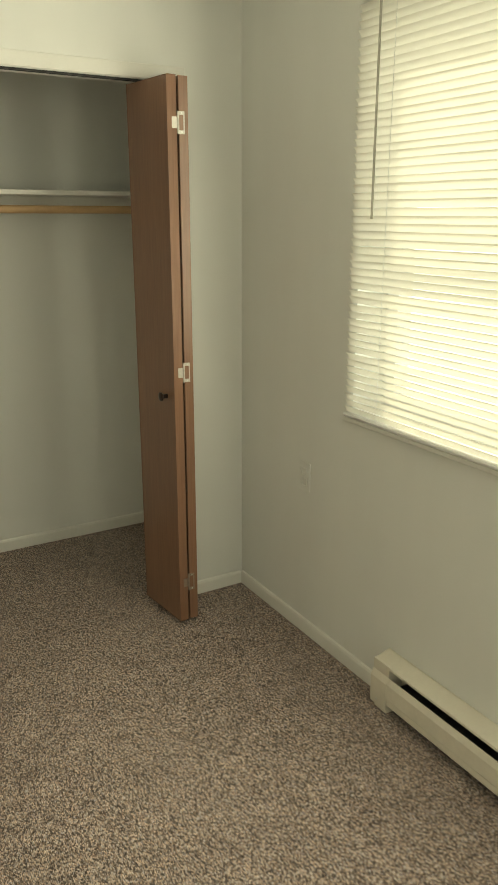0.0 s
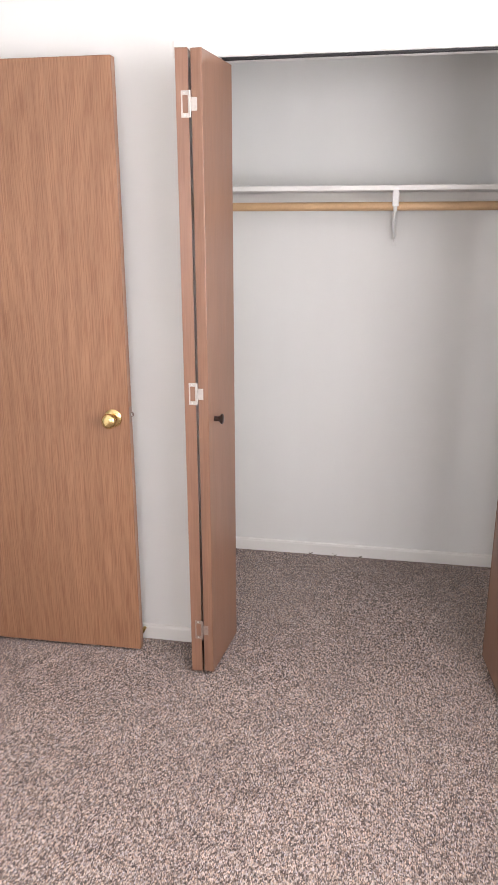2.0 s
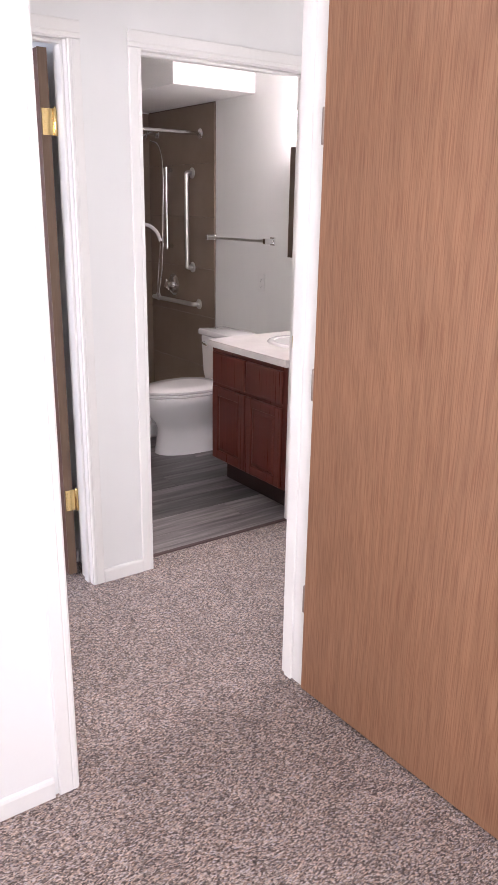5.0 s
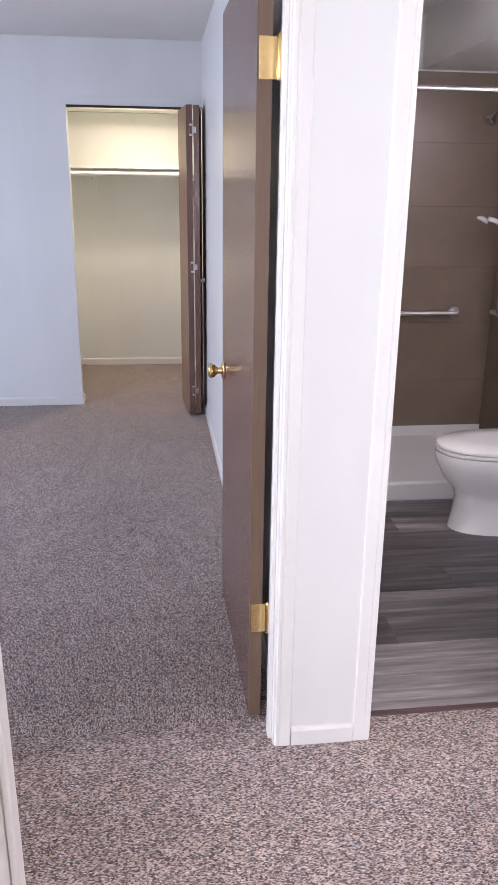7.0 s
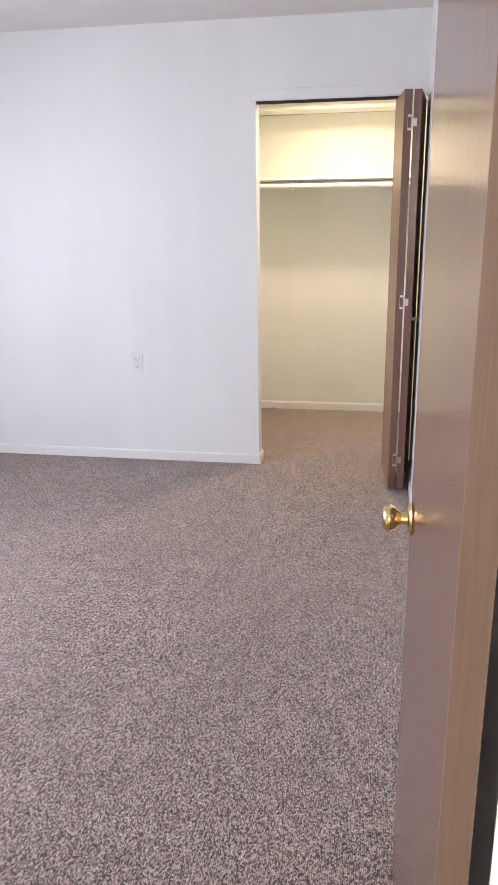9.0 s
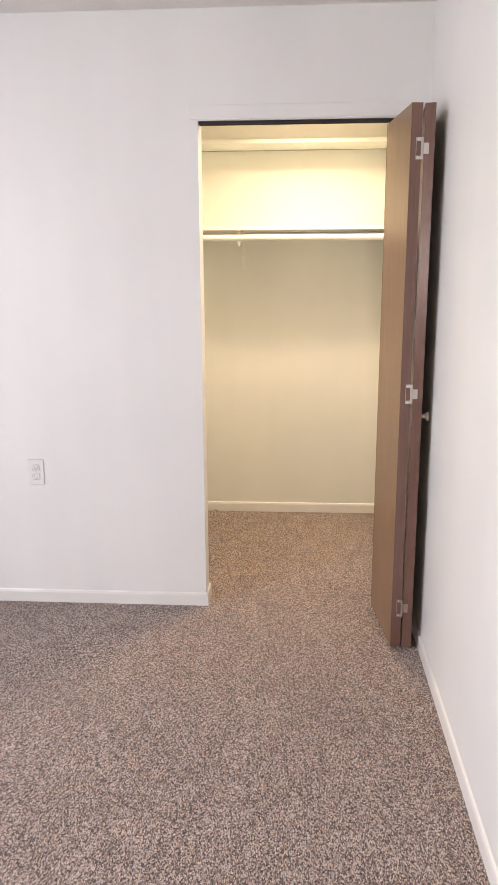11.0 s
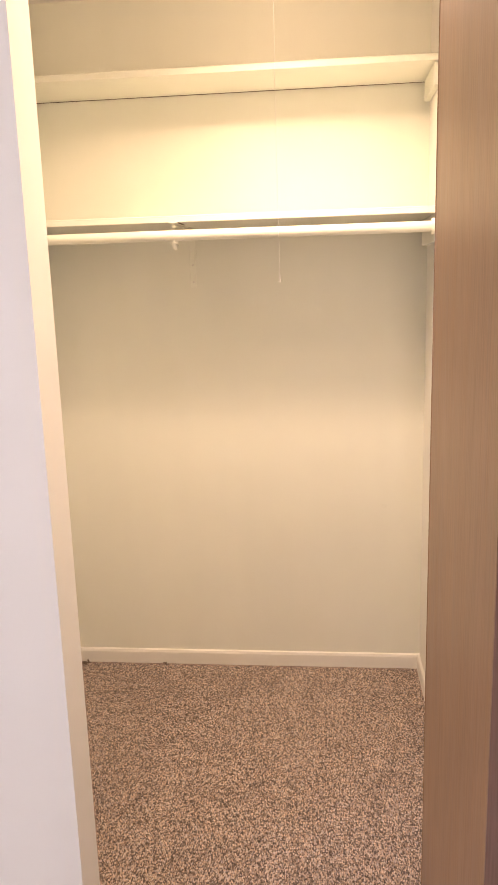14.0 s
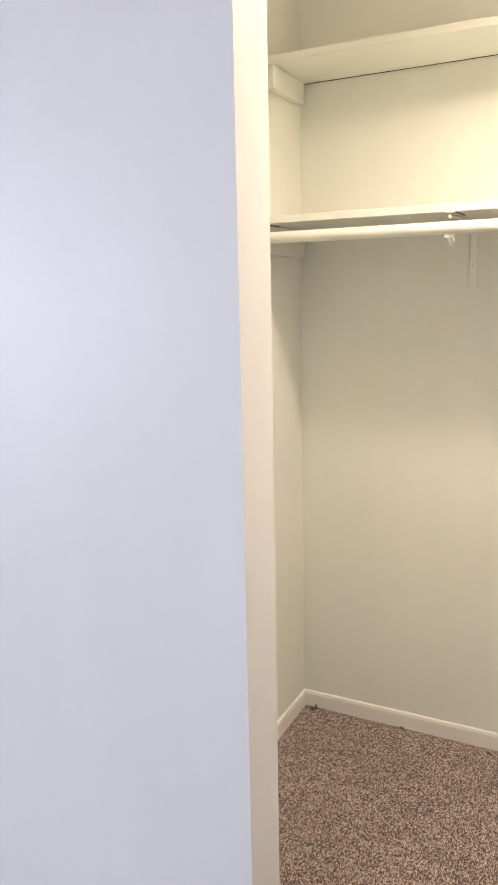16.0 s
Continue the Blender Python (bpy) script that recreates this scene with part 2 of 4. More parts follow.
CHERRY = veneer("cherry_cabinet_stain", (0.080, 0.015, 0.010), (0.155, 0.034, 0.020), 0.3, grain=0.2, rings=0.5)
RODWOOD = surface("pale_rod_wood", (0.52, 0.34, 0.18), 0.45, vary=0.12, coarse=9, fine=160)
BRASS = surface("polished_brass", (0.80, 0.60, 0.27), 0.2, 1.0, vary=0.05, coarse=25, relief=0)
CHROME = surface("satin_chrome", (0.76, 0.76, 0.75), 0.2, 1.0, vary=0.04, coarse=25, relief=0)
STEEL = surface("brushed_steel", (0.66, 0.65, 0.62), 0.32, 1.0, vary=0.05, coarse=30, relief=0)
ZINC = surface("zinc_hinge_plate", (0.53, 0.50, 0.46), 0.45, 0.55, vary=0.1, coarse=60, relief=0)
DULLZINC = surface("dull_hinge_plate", (0.30, 0.235, 0.20), 0.5, 0.45, vary=0.15, coarse=60, relief=0)
BRONZE = surface("dark_bronze_knob", (0.050, 0.034, 0.028), 0.3, 0.6, vary=0.15, coarse=60, relief=0)
WHITEKNOB = surface("cream_plastic", (0.78, 0.70, 0.60), 0.35, vary=0.04)
PORCELAIN = surface("white_porcelain", (0.80, 0.79, 0.77), 0.1, vary=0.02, relief=0, coat=0.4)
COUNTER = surface("white_cultured_marble", (0.78, 0.75, 0.71), 0.2, vary=0.05, coarse=7, relief=0)
PAN = surface("white_shower_pan", (0.76, 0.76, 0.75), 0.35, vary=0.03, coarse=4)
ENAMEL = surface("cream_heater_enamel", (0.72, 0.68, 0.58), 0.38, vary=0.05, coarse=8, fine=70)
DARK = surface("black_track", (0.012, 0.012, 0.012), 0.5, vary=0.2)
FIN = surface("dull_heater_fins", (0.10, 0.10, 0.10), 0.5, 0.8, vary=0.2)
PLATE = surface("ivory_plate", (0.74, 0.745, 0.715), 0.35, vary=0.03)
VINYLTRIM = surface("white_vinyl_frame", (0.78, 0.78, 0.77), 0.3, vary=0.03)
GROUT = surface("brown_grout", (0.125, 0.090, 0.066), 0.8, vary=0.15)
SLAT = slat_mat()
GLASS = glass_mat("window_glass")
MIRROR = mirror_mat()
OPAL = lamp_mat("lit_opal_glass", (1.0, 0.92, 0.86), 38.0)
BULB = lamp_mat("lit_warm_bulb", (1.0, 0.79, 0.52), 42.0)
PLANK = plank_mat()
TILE = tile_mat()
EARTH = surface("dry_lawn", (0.16, 0.15, 0.08), 0.95, vary=0.3, coarse=0.8, fine=8)


# ---------- mesh helpers ----------
def mesh(name, bm, mat, smooth=False):
    me = bpy.data.meshes.new(name)
    bmesh.ops.recalc_face_normals(bm, faces=bm.faces)
    if smooth:
        for f in bm.faces:
            f.smooth = True
    bm.to_mesh(me)
    bm.free()
    me.materials.append(mat)
    if smooth:
        me.set_sharp_from_angle(angle=radians(38))
    return me


def part(name, bm, mat, parent=None, label="", smooth=False):
    ob = new(name, mesh(name, bm, mat, smooth))
    if parent:
        ob.parent = parent
    return tagged(ob, label)


def thing(name, label, category, place=(0, 0, 0), turn=0, group="", kind=""):
    ob = new(name)
    ob.empty_display_size = 0.05
    ob.matrix_basis = pose(*place, 0, 0, turn)
    return tagged(ob, label, category, group, kind)


def box(x0, y0, z0, x1, y1, z1, bevel=0.0, seg=1, bm=None):
    out = bm or bmesh.new()
    r = bmesh.ops.create_cube(out, size=1)
    for v in r["verts"]:
        v.co = Vector((x0 + (v.co.x + 0.5) * (x1 - x0), y0 + (v.co.y + 0.5) * (y1 - y0), z0 + (v.co.z + 0.5) * (z1 - z0)))
    if bevel:
        edges = list({e for v in r["verts"] for e in v.link_edges})
        bmesh.ops.bevel(out, geom=edges, offset=bevel, segments=seg, affect="EDGES", profile=0.5)
    return out


def boxes(*rows, bevel=0.0):
    bm = bmesh.new()
    for r in rows:
        box(*r, bevel=bevel, bm=bm)
    return bm


def lathe(profile, axis="z", seg=24, bm=None, at=(0, 0, 0), flip=1):
    """Turns (radius, height) rows about an axis."""
    out = bm or bmesh.new()
    rings = []
    for r, h in profile:
        ring = []
        for i in range(seg):
            a = 2 * math.pi * i / seg
            u, v, w = r * math.cos(a), r * math.sin(a), h * flip
            p = {"z": (u, v, w), "y": (u, w, v), "x": (w, u, v)}[axis]
            ring.append(out.verts.new(Vector(p) + Vector(at)))
        rings.append(ring)
    for a, b in zip(rings, rings[1:]):
        for i in range(seg):
            j = (i + 1) % seg
            out.faces.new((a[i], a[j], b[j], b[i]))
    out.faces.new(rings[0])
    out.faces.new(rings[-1])
    return out


def tube(points, r, seg=10, bm=None, steps=8):
    """A round bar along a smooth line through the points."""
    out = bm or bmesh.new()
    pts = [Vector(p) for p in points]
    line = []
    if len(pts) == 2:
        line = pts
    else:
        ext = [2 * pts[0] - pts[1], *pts, 2 * pts[-1] - pts[-2]]
        for i in range(1, len(ext) - 2):
            a, b, c, d = ext[i - 1:i + 3]
            for k in range(steps):
                s = k / steps
                line.append(0.5 * (2 * b + (c - a) * s + (2 * a - 5 * b + 4 * c - d) * s * s + (3 * b - a - 3 * c + d) * s ** 3))
        line.append(pts[-1])
    rings, side = [], None
    for i, p in enumerate(line):
        way = (line[min(i + 1, len(line) - 1)] - line[max(i - 1, 0)]).normalized()
        side = (side or way.orthogonal())
        side = (side - way * side.dot(way)).normalized()
        up = way.cross(side)
        rings.append([out.verts.new(p + r * (side * math.cos(2 * math.pi * k / seg) + up * math.sin(2 * math.pi * k / seg))) for k in range(seg)])
    for a, b in zip(rings, rings[1:]):
        for k in range(seg):
            out.faces.new((a[k], a[(k + 1) % seg], b[(k + 1) % seg], b[k]))
    out.faces.new(rings[0])
    out.faces.new(rings[-1])
    return out


def loft(rings, bm=None, cap=True):
    """Skins closed rings of equal count."""
    out = bm or bmesh.new()
    made = [[out.verts.new(p) for p in ring] for ring in rings]
    n = len(made[0])
    for a, b in zip(made, made[1:]):
        for k in range(n):
            out.faces.new((a[k], a[(k + 1) % n], b[(k + 1) % n], b[k]))
    if cap:
        out.faces.new(made[0])
        out.faces.new(made[-1])
    return out


def prism(profile, y0, y1, bm=None):
    """Extrudes an (x, z) outline along y."""
    return loft([[(x, y0, z) for x, z in profile], [(x, y1, z) for x, z in profile]], bm)


def structure(name, bm, mat, label, category, parent=None):
    ob = part(name, bm, mat, parent)
    return tagged(ob, label, category, kind="structure")


# ---------- structure ----------
CEIL = 2.46
AX0, AX1, AY0, AY1 = -0.745, 1.781, -1.30, 2.978      # bedroom A
CAY = 3.85                                             # its closet's back wall
HX0, HX1, HY0, HY1 = -1.785, -0.855, -1.30, 5.30      # hall
BX0, BX1, BY0, BY1 = -5.565, -1.895, -0.80, 2.629     # bedroom B
CBX, CBY0 = -6.936, 1.243                              # its closet's back and side walls
TX0, TX1, TY0, TY1 = -4.52, -1.895, 2.735, 4.37       # bathroom

structure("floor", boxes((-0.80, AY0 - 0.1, -0.06, 1.90, 3.95, 0), (-1.885, HY0 - 0.1, -0.06, -0.80, 5.40, 0)), CARPET,
          "speckled beige and brown loop-pile carpet, slightly worn", "carpet")
structure("floor_b", box(-7.05, BY0 - 0.1, -0.06, -1.885, 2.68, 0), CARPET_B, "speckled beige and brown loop-pile carpet, slightly worn", "carpet")

# bedroom A
OA0, OA1, OAZ = 0.266, 1.522, 2.048
structure("wall_north_a", boxes((AX0, AY1, 0, OA0, AY1 + 0.1, CEIL), (OA1, AY1, 0, AX1, AY1 + 0.1, CEIL), (OA0, AY1, OAZ, OA1, AY1 + 0.1, CEIL)), WALL,
          "off-white painted wall round an open closet", "wall")
WY0, WY1, WZ0, WZ1 = 0.345, 2.235, 0.965, 2.16
structure("wall_east_a", boxes((AX1, AY0, 0, AX1 + 0.2, WY0, CEIL), (AX1, WY1, 0, AX1 + 0.2, 4.05, CEIL), (AX1, WY0, 0, AX1 + 0.2, WY1, WZ0), (AX1, WY0, WZ1, AX1 + 0.2, WY1, CEIL)), WALL,
          "off-white painted wall with an unseen window and heater", "wall")
structure("wall_closet_a_back", box(-0.10, CAY, 0, AX1, CAY + 0.1, CEIL), WALL, "off-white painted back wall of the closet", "wall")
structure("wall_closet_a_side", box(-0.10, AY1 + 0.1, 0, 0.0, CAY, CEIL), WALL, "off-white painted side wall of the closet", "wall")
# This opening is unseen, added to hold the extra south lamp.
SX0, SX1, SZ0, SZ1 = 0.0, 1.4, 0.95, 2.10
structure("wall_south_a", boxes((AX0, AY0 - 0.1, 0, SX0, AY0, CEIL), (SX1, AY0 - 0.1, 0, AX1 + 0.2, AY0, CEIL), (SX0, AY0 - 0.1, 0, SX1, AY0, SZ0), (SX0, AY0 - 0.1, SZ1, SX1, AY0, CEIL)), WALL,
          "off-white painted wall with an unseen window", "wall")
DA0, DA1, DZ = 2.083, 2.874, 2.055
structure("wall_west_a", boxes((HX1, AY0, 0, AX0, DA0 - 0.02, CEIL), (HX1, DA1 + 0.02, 0, AX0, AY1 + 0.1, CEIL), (HX1, DA0 - 0.02, DZ + 0.02, AX0, DA1 + 0.02, CEIL)), WALL,
          "off-white painted wall with the bedroom doorway", "wall")
structure("wall_hall_east", box(HX1, AY1 + 0.1, 0, HX1 + 0.1, HY1, CEIL), WALL, "off-white painted hall wall", "wall")
# Both hall end walls have unseen openings, added to hold the hall lamps.
structure("wall_hall_north", boxes((HX0 - 0.11, HY1, 0, -1.74, HY1 + 0.1, CEIL), (-0.90, HY1, 0, HX1 + 0.1, HY1 + 0.1, CEIL), (-1.74, HY1, 0, -0.90, HY1 + 0.1, 0.88), (-1.74, HY1, 2.12, -0.90, HY1 + 0.1, CEIL)), WALL, "off-white painted hall end wall", "wall")
structure("wall_hall_south", boxes((HX0 - 0.11, HY0 - 0.1, 0, -1.74, HY0, CEIL), (-0.90, HY0 - 0.1, 0, AX0, HY0, CEIL), (-1.74, HY0 - 0.1, 0, -0.90, HY0, 0.88), (-1.74, HY0 - 0.1, 2.12, -0.90, HY0, CEIL)), WALL, "off-white painted hall end wall", "wall")

# hall's west wall, with the doorways of bedroom B and the bathroom
DB0, DB1 = 1.770, 2.590
DT0, DT1 = 2.874, 3.690
structure("wall_hall_west", boxes((BX1, HY0, 0, HX0, DB0 - 0.02, CEIL), (BX1, DB1 + 0.012, 0, HX0, DT0 - 0.012, CEIL), (BX1, DT1 + 0.02, 0, HX0, HY1, CEIL),
                                  (BX1, DB0 - 0.02, DZ + 0.02, HX0, DB1 + 0.012, CEIL), (BX1, DT0 - 0.012, DZ + 0.02, HX0, DT1 + 0.02, CEIL)), WALL,
          "white painted hall wall between two doorways", "wall")

# bedroom B
OB0, OBZ = 1.722, 2.058
structure("wall_west_b", boxes((BX0 - 0.11, BY0, 0, BX0, OB0, CEIL), (BX0 - 0.11, OB0, OBZ, BX0, BY1, CEIL)), WALL, "off-white painted wall with an open closet", "wall")
structure("wall_north_b", boxes((CBX, BY1, 0, BX1, TY0 - 0.003, CEIL)), WALL, "off-white painted side wall", "wall")
structure("wall_closet_b_back", box(CBX - 0.1, CBY0 - 0.1, 0, CBX, TY0, CEIL), CLOSET, "cream painted back wall of the closet", "wall")
structure("wall_closet_b_side", box(CBX, CBY0 - 0.1, 0, BX0 - 0.11, CBY0, CEIL), CLOSET, "cream painted side wall of the closet", "wall")
VX0, VX1, VZ0, VZ1 = -4.00, -2.30, 0.90, 2.10
structure("wall_south_b", boxes((BX0, BY0 - 0.15, 0, VX0, BY0, CEIL), (VX1, BY0 - 0.15, 0, BX1, BY0, CEIL), (VX0, BY0 - 0.15, 0, VX1, BY0, VZ0), (VX0, BY0 - 0.15, VZ1, VX1, BY0, CEIL)), WALL,
          "off-white painted wall with an unseen window", "wall")

# bathroom
structure("wall_bath_north", box(TX0 - 0.1, TY1, 0, BX1, TY1 + 0.1, CEIL), WALL, "white painted bathroom wall", "wall")
structure("wall_bath_west", box(TX0 - 0.1, TY0, 0, TX0, TY1, CEIL), WALL, "bathroom end wall behind the shower", "wall")
structure("wall_bath_south", box(TX0, TY0, 0, BX1, TY0 + 0.02, CEIL), WALL, "white painted bathroom wall", "wall")
structure("ceiling", boxes((-7.1, BY0 - 0.2, CEIL, 2.0, 5.45, CEIL + 0.12)), CEILING, "white textured ceiling", "ceiling")
structure("soffit", box(TX0, 3.800, 2.180, -3.165, TY1, CEIL), CEILING, "white textured box soffit over the shower", "soffit")
structure("ground", box(-60, -60, -0.9, 60, 60, -0.7), EARTH, "dry lawn outside the windows", "ground")


# ---------- trim ----------
def baseboard(x0, y0, x1, y1, inward, mat=TRIM):
    """A run of low baseboard with an eased top edge; inward: the unit way into the room."""
    a, b = Vector((x0, y0, 0)), Vector((x1, y1, 0))
    n = Vector((*inward, 0))
    prof = [(0.001, 0), (0.011, 0), (0.011, 0.048), (0.008, 0.057), (0.001, 0.060)]
    bm = loft([[p + n * d + Vector((0, 0, h)) for d, h in prof] for p in (a, b)])
    structure("baseboard", bm, mat, "low off-white painted baseboard above the carpet", "baseboard")


baseboard(AX1, 3.85, AX1, 3.08, (-1, 0))
baseboard(AX1, 2.967, AX1, 1.992, (-1, 0))
baseboard(-0.68, AY1, OA0, AY1, (0, -1))
baseboard(OA1, AY1, AX1 - 0.011, AY1, (0, -1))
baseboard(0.0, CAY, AX1 - 0.011, CAY, (0, -1))
baseboard(AX0, AY0, AX0, DA0 - 0.07, (1, 0))
baseboard(HX0, HY0, HX0, DB0 - 0.07, (1, 0))
baseboard(HX0, DT1 + 0.07, HX0, HY1, (1, 0))
baseboard(HX1, HY0, HX1, DA0 - 0.07, (-1, 0))
baseboard(HX0, DB1 + 0.051, HX0, DT0 - 0.053, (1, 0))
baseboard(BX0, BY0, BX0, OB0, (1, 0))
baseboard(CBX + 0.011, BY1, -2.02, BY1, (0, -1))
baseboard(CBX, CBY0 + 0.011, CBX, BY1, (1, 0))
baseboard(CBX, CBY0, BX0 - 0.11, CBY0, (0, 1))
baseboard(BX0 + 0.011, OB0, BX0 - 0.113, OB0, (0, 1))


def casing(face, way, a, b, top, left=0.058, right=0.058):
    """Door casing on the wall plane x = face, standing proud along way, with a moulded edge."""
    def bar(bm, y0, y1, z0, z1, inner):
        e = 0.0025
        g = y0 + (y1 - y0) * (0.28 if inner > 0 else 0.72)
        s = [(y0, 0.008), (y0 + e, 0.011), (g - 0.003, 0.011), (g - 0.001, 0.0098), (g + 0.001, 0.0098), (g + 0.003, 0.011), (y1 - e, 0.011), (y1, 0.008)]
        ring = lambda z: [(face + way * 0.0005, y0, z), *[(face + way * dd, y, z) for y, dd in s], (face + way * 0.0005, y1, z)]
        loft([ring(z0), ring(z1)], bm)
    for y0, y1, inner in ((a - left, a - 0.004, -1), (b + 0.004, b + right, 1)):
        bm = bmesh.new()
        bar(bm, y0, y1, 0.001, top + 0.002, inner)
        structure("trim", bm, TRIM, "white painted door casing", "trim")
    bm = bmesh.new()
    prof = [(0.0005, top + 0.004), (0.008, top + 0.004), (0.011, top + 0.0065), (0.011, top + 0.017), (0.0098, top + 0.019), (0.0098, top + 0.021), (0.011, top + 0.023), (0.011, top + 0.0575), (0.008, top + 0.060), (0.0005, top + 0.060)]
    loft([[(face + way * d, y, z) for d, z in prof] for y in (a - left, b + right)], bm)
    structure("trim", bm, TRIM, "white painted head casing", "trim")


def jamb(name, x0, x1, a, b, top, stop, label):
    """Lining of a doorway through a wall, with a stop bead at x = stop."""
    bm = boxes((x0 - 0.003, a - 0.02, 0, x1 + 0.003, a, top), (x0 - 0.003, b, 0, x1 + 0.003, b + 0.02, top), (x0 - 0.003, a - 0.02, top, x1 + 0.003, b + 0.02, top + 0.02))
    ob = structure(name, bm, TRIM, label, "door frame")
    part("stop", boxes((stop, a, 0, stop + 0.035, a + 0.011, top - 0.011), (stop, b - 0.011, 0, stop + 0.035, b, top - 0.011), (stop, a, top - 0.011, stop + 0.035, b, top), bevel=0.002), TRIM, ob)
    return ob


jamb("door_frame_a", HX1, AX0, DA0, DA1, DZ, -0.835, "white painted door frame of the bedroom")
casing(AX0, 1, DA0, DA1, DZ)
casing(HX1, -1, DA0, DA1, DZ)
jamb("door_frame_b", BX1, HX0, DB0, DB1, DZ, -1.845, "white painted door frame of the other bedroom")
jamb("door_frame_bath", BX1, HX0, DT0, DT1, DZ, -1.850, "white painted bathroom door frame")
casing(HX0, 1, DB0, DB1, DZ, right=0.050)
casing(HX0, 1, DT0, DT1, DZ, left=0.052)
casing(BX1, -1, DB0, DB1, DZ, right=0.05)
structure("trim", box(-1.896, DT0, 0.0, -1.872, DT1, 0.006, 0.0025), surface("dark_threshold", (0.09, 0.05, 0.045), 0.5), "dark transition strip between carpet and vinyl", "threshold")
strike = thing("strike_plate", "small brass strike plate on the bathroom door frame", "strike plate", (-1.865, DT1 - 0.0005, 0.916))
part("plate", box(-0.012, -0.002, -0.028, 0.012, 0, 0.028, 0.002), BRASS, strike)
part("lip", box(0.010, -0.004, -0.014, 0.018, -0.0005, 0.014, 0.0015), BRASS, strike)
part("latch_hole", box(-0.006, -0.0026, -0.010, 0.006, -0.0018, 0.010), DARK, strike)

# closet heads: flat board, black bifold track below
structure("trim", box(OA0 - 0.02, AY1 - 0.006, 2.050, OA1 + 0.02, AY1 - 0.0005, 2.098, 0.002), TRIM, "white head board over the closet opening", "trim")
structure("trim", box(BX0 + 0.0005, OB0 - 0.03, 2.062, BX0 + 0.005, 2.62, 2.115, 0.002), WALL, "white head board over the closet opening", "trim")
def bifold_track(place, size):
    """An open-bottomed black channel: web above, two hanging lips."""
    tr = thing("bifold_track", "black metal bifold track under the closet head", "door track", place)
    sx, sy, sz = size
    part("web", box(0, 0, sz - 0.003, sx, sy, sz), DARK, tr)
    if sx > sy:
        lips = ((0, 0, 0, sx, 0.003, sz - 0.003), (0, sy - 0.003, 0, sx, sy, sz - 0.003))
    else:
        lips = ((0, 0, 0, 0.003, sy, sz - 0.003), (sx - 0.003, 0, 0, sx, sy, sz - 0.003))
    for lip in lips:
        part("lip", box(*lip), DARK, tr)


bifold_track((OA0 + 0.13, AY1 + 0.008, 2.0425), (OA1 - OA0 - 0.22, 0.026, 0.0053))
bifold_track((BX0 - 0.045, OB0 + 0.002, 2.046), (0.035, 0.80, 0.0118))


# ---------- doors ----------
def round_knob(parent, x, z, y, way, mat, name="knob", dark=False):
    """A turned door knob with rosette, standing out along y by way."""
    part("rosette", lathe([(0.031, 0), (0.032, 0.003), (0.028, 0.008), (0.017, 0.011)], "y", 28, at=(x, y, z), flip=way), mat, parent, smooth=True)
    prof = [(0.013, 0.009), (0.011, 0.022), (0.016, 0.029), (0.023, 0.035), (0.0265, 0.043), (0.0255, 0.050), (0.020, 0.056), (0.010, 0.0585), (0.002, 0.059)]
    return part(name, lathe(prof, "y", 28, at=(x, y, z), flip=way), mat, parent, "round knob in " + ("aged" if dark else "polished") + " brass", smooth=True)


# bedroom A's oak door, open along the closet wall
door_a = tagged(part("door_1", box(0, 0.0, 0, 0.812, 0.035, 2.035, 0.002), OAK), "oak-veneered flush door standing open, with brass knob", "door", kind="structure")
door_a.matrix_basis = pose(-0.731, 2.8530, 0.012, 0, 0, 1.0)
round_knob(door_a, 0.755, 0.903, 0, -1, BRASS)
round_knob(door_a, 0.755, 0.903, 0.035, 1, BRASS)
latch = part("latch", box(0.8115, 0.006, 0.887, 0.8135, 0.029, 0.943, 0.001), DULLZINC, door_a, "tarnished latch plate on the door edge")
part("bolt", box(0.8135, 0.012, 0.907, 0.824, 0.024, 0.923, 0.003), CHROME, latch)
for hz in (0.325, 1.02, 1.715):
    part("hinge", lathe([(0.005, -0.046), (0.006, -0.044), (0.006, 0.044), (0.005, 0.046)], "z", 12, at=(-0.003, 0.004, hz)), DULLZINC, door_a, "aged hinge knuckle", smooth=True)

# bedroom B's darker door, open along the side wall
door_b = tagged(part("door_2", box(0, 0, 0, 0.760, 0.035, 2.030, 0.002), UMBER), "glossy dark brown flush door standing open, with brass knob", "door", kind="structure")
door_b.matrix_basis = pose(-1.903, 2.568, 0.012, 0, 0, 181.0)
part("edge_strip", box(-0.0012, -0.0003, 0.0, 0.0022, 0.0353, 2.0303), EDGEWOOD, door_b, "plain brown wooden edge")
round_knob(door_b, 0.700, 0.905, 0.035, 1, BRASS)
for hz in (0.335, 1.79):
    h = part("hinge", box(-0.0030, -0.016, hz - 0.045, -0.0013, 0.031, hz + 0.045, 0.0006), BRASS, door_b, "polished brass butt hinge")
    part("pin", lathe([(0.0055, -0.047), (0.0065, -0.045), (0.0065, 0.045), (0.0055, 0.047), (0.003, 0.052)], "z", 12, at=(-0.006, -0.016, hz)), BRASS, h, smooth=True)
    for k in (-0.03, 0, 0.03):
        part("screw", lathe([(0.0035, 0), (0.003, -0.0012)], "x", 8, at=(-0.0030, 0.02, hz + k)), BRASS, h)


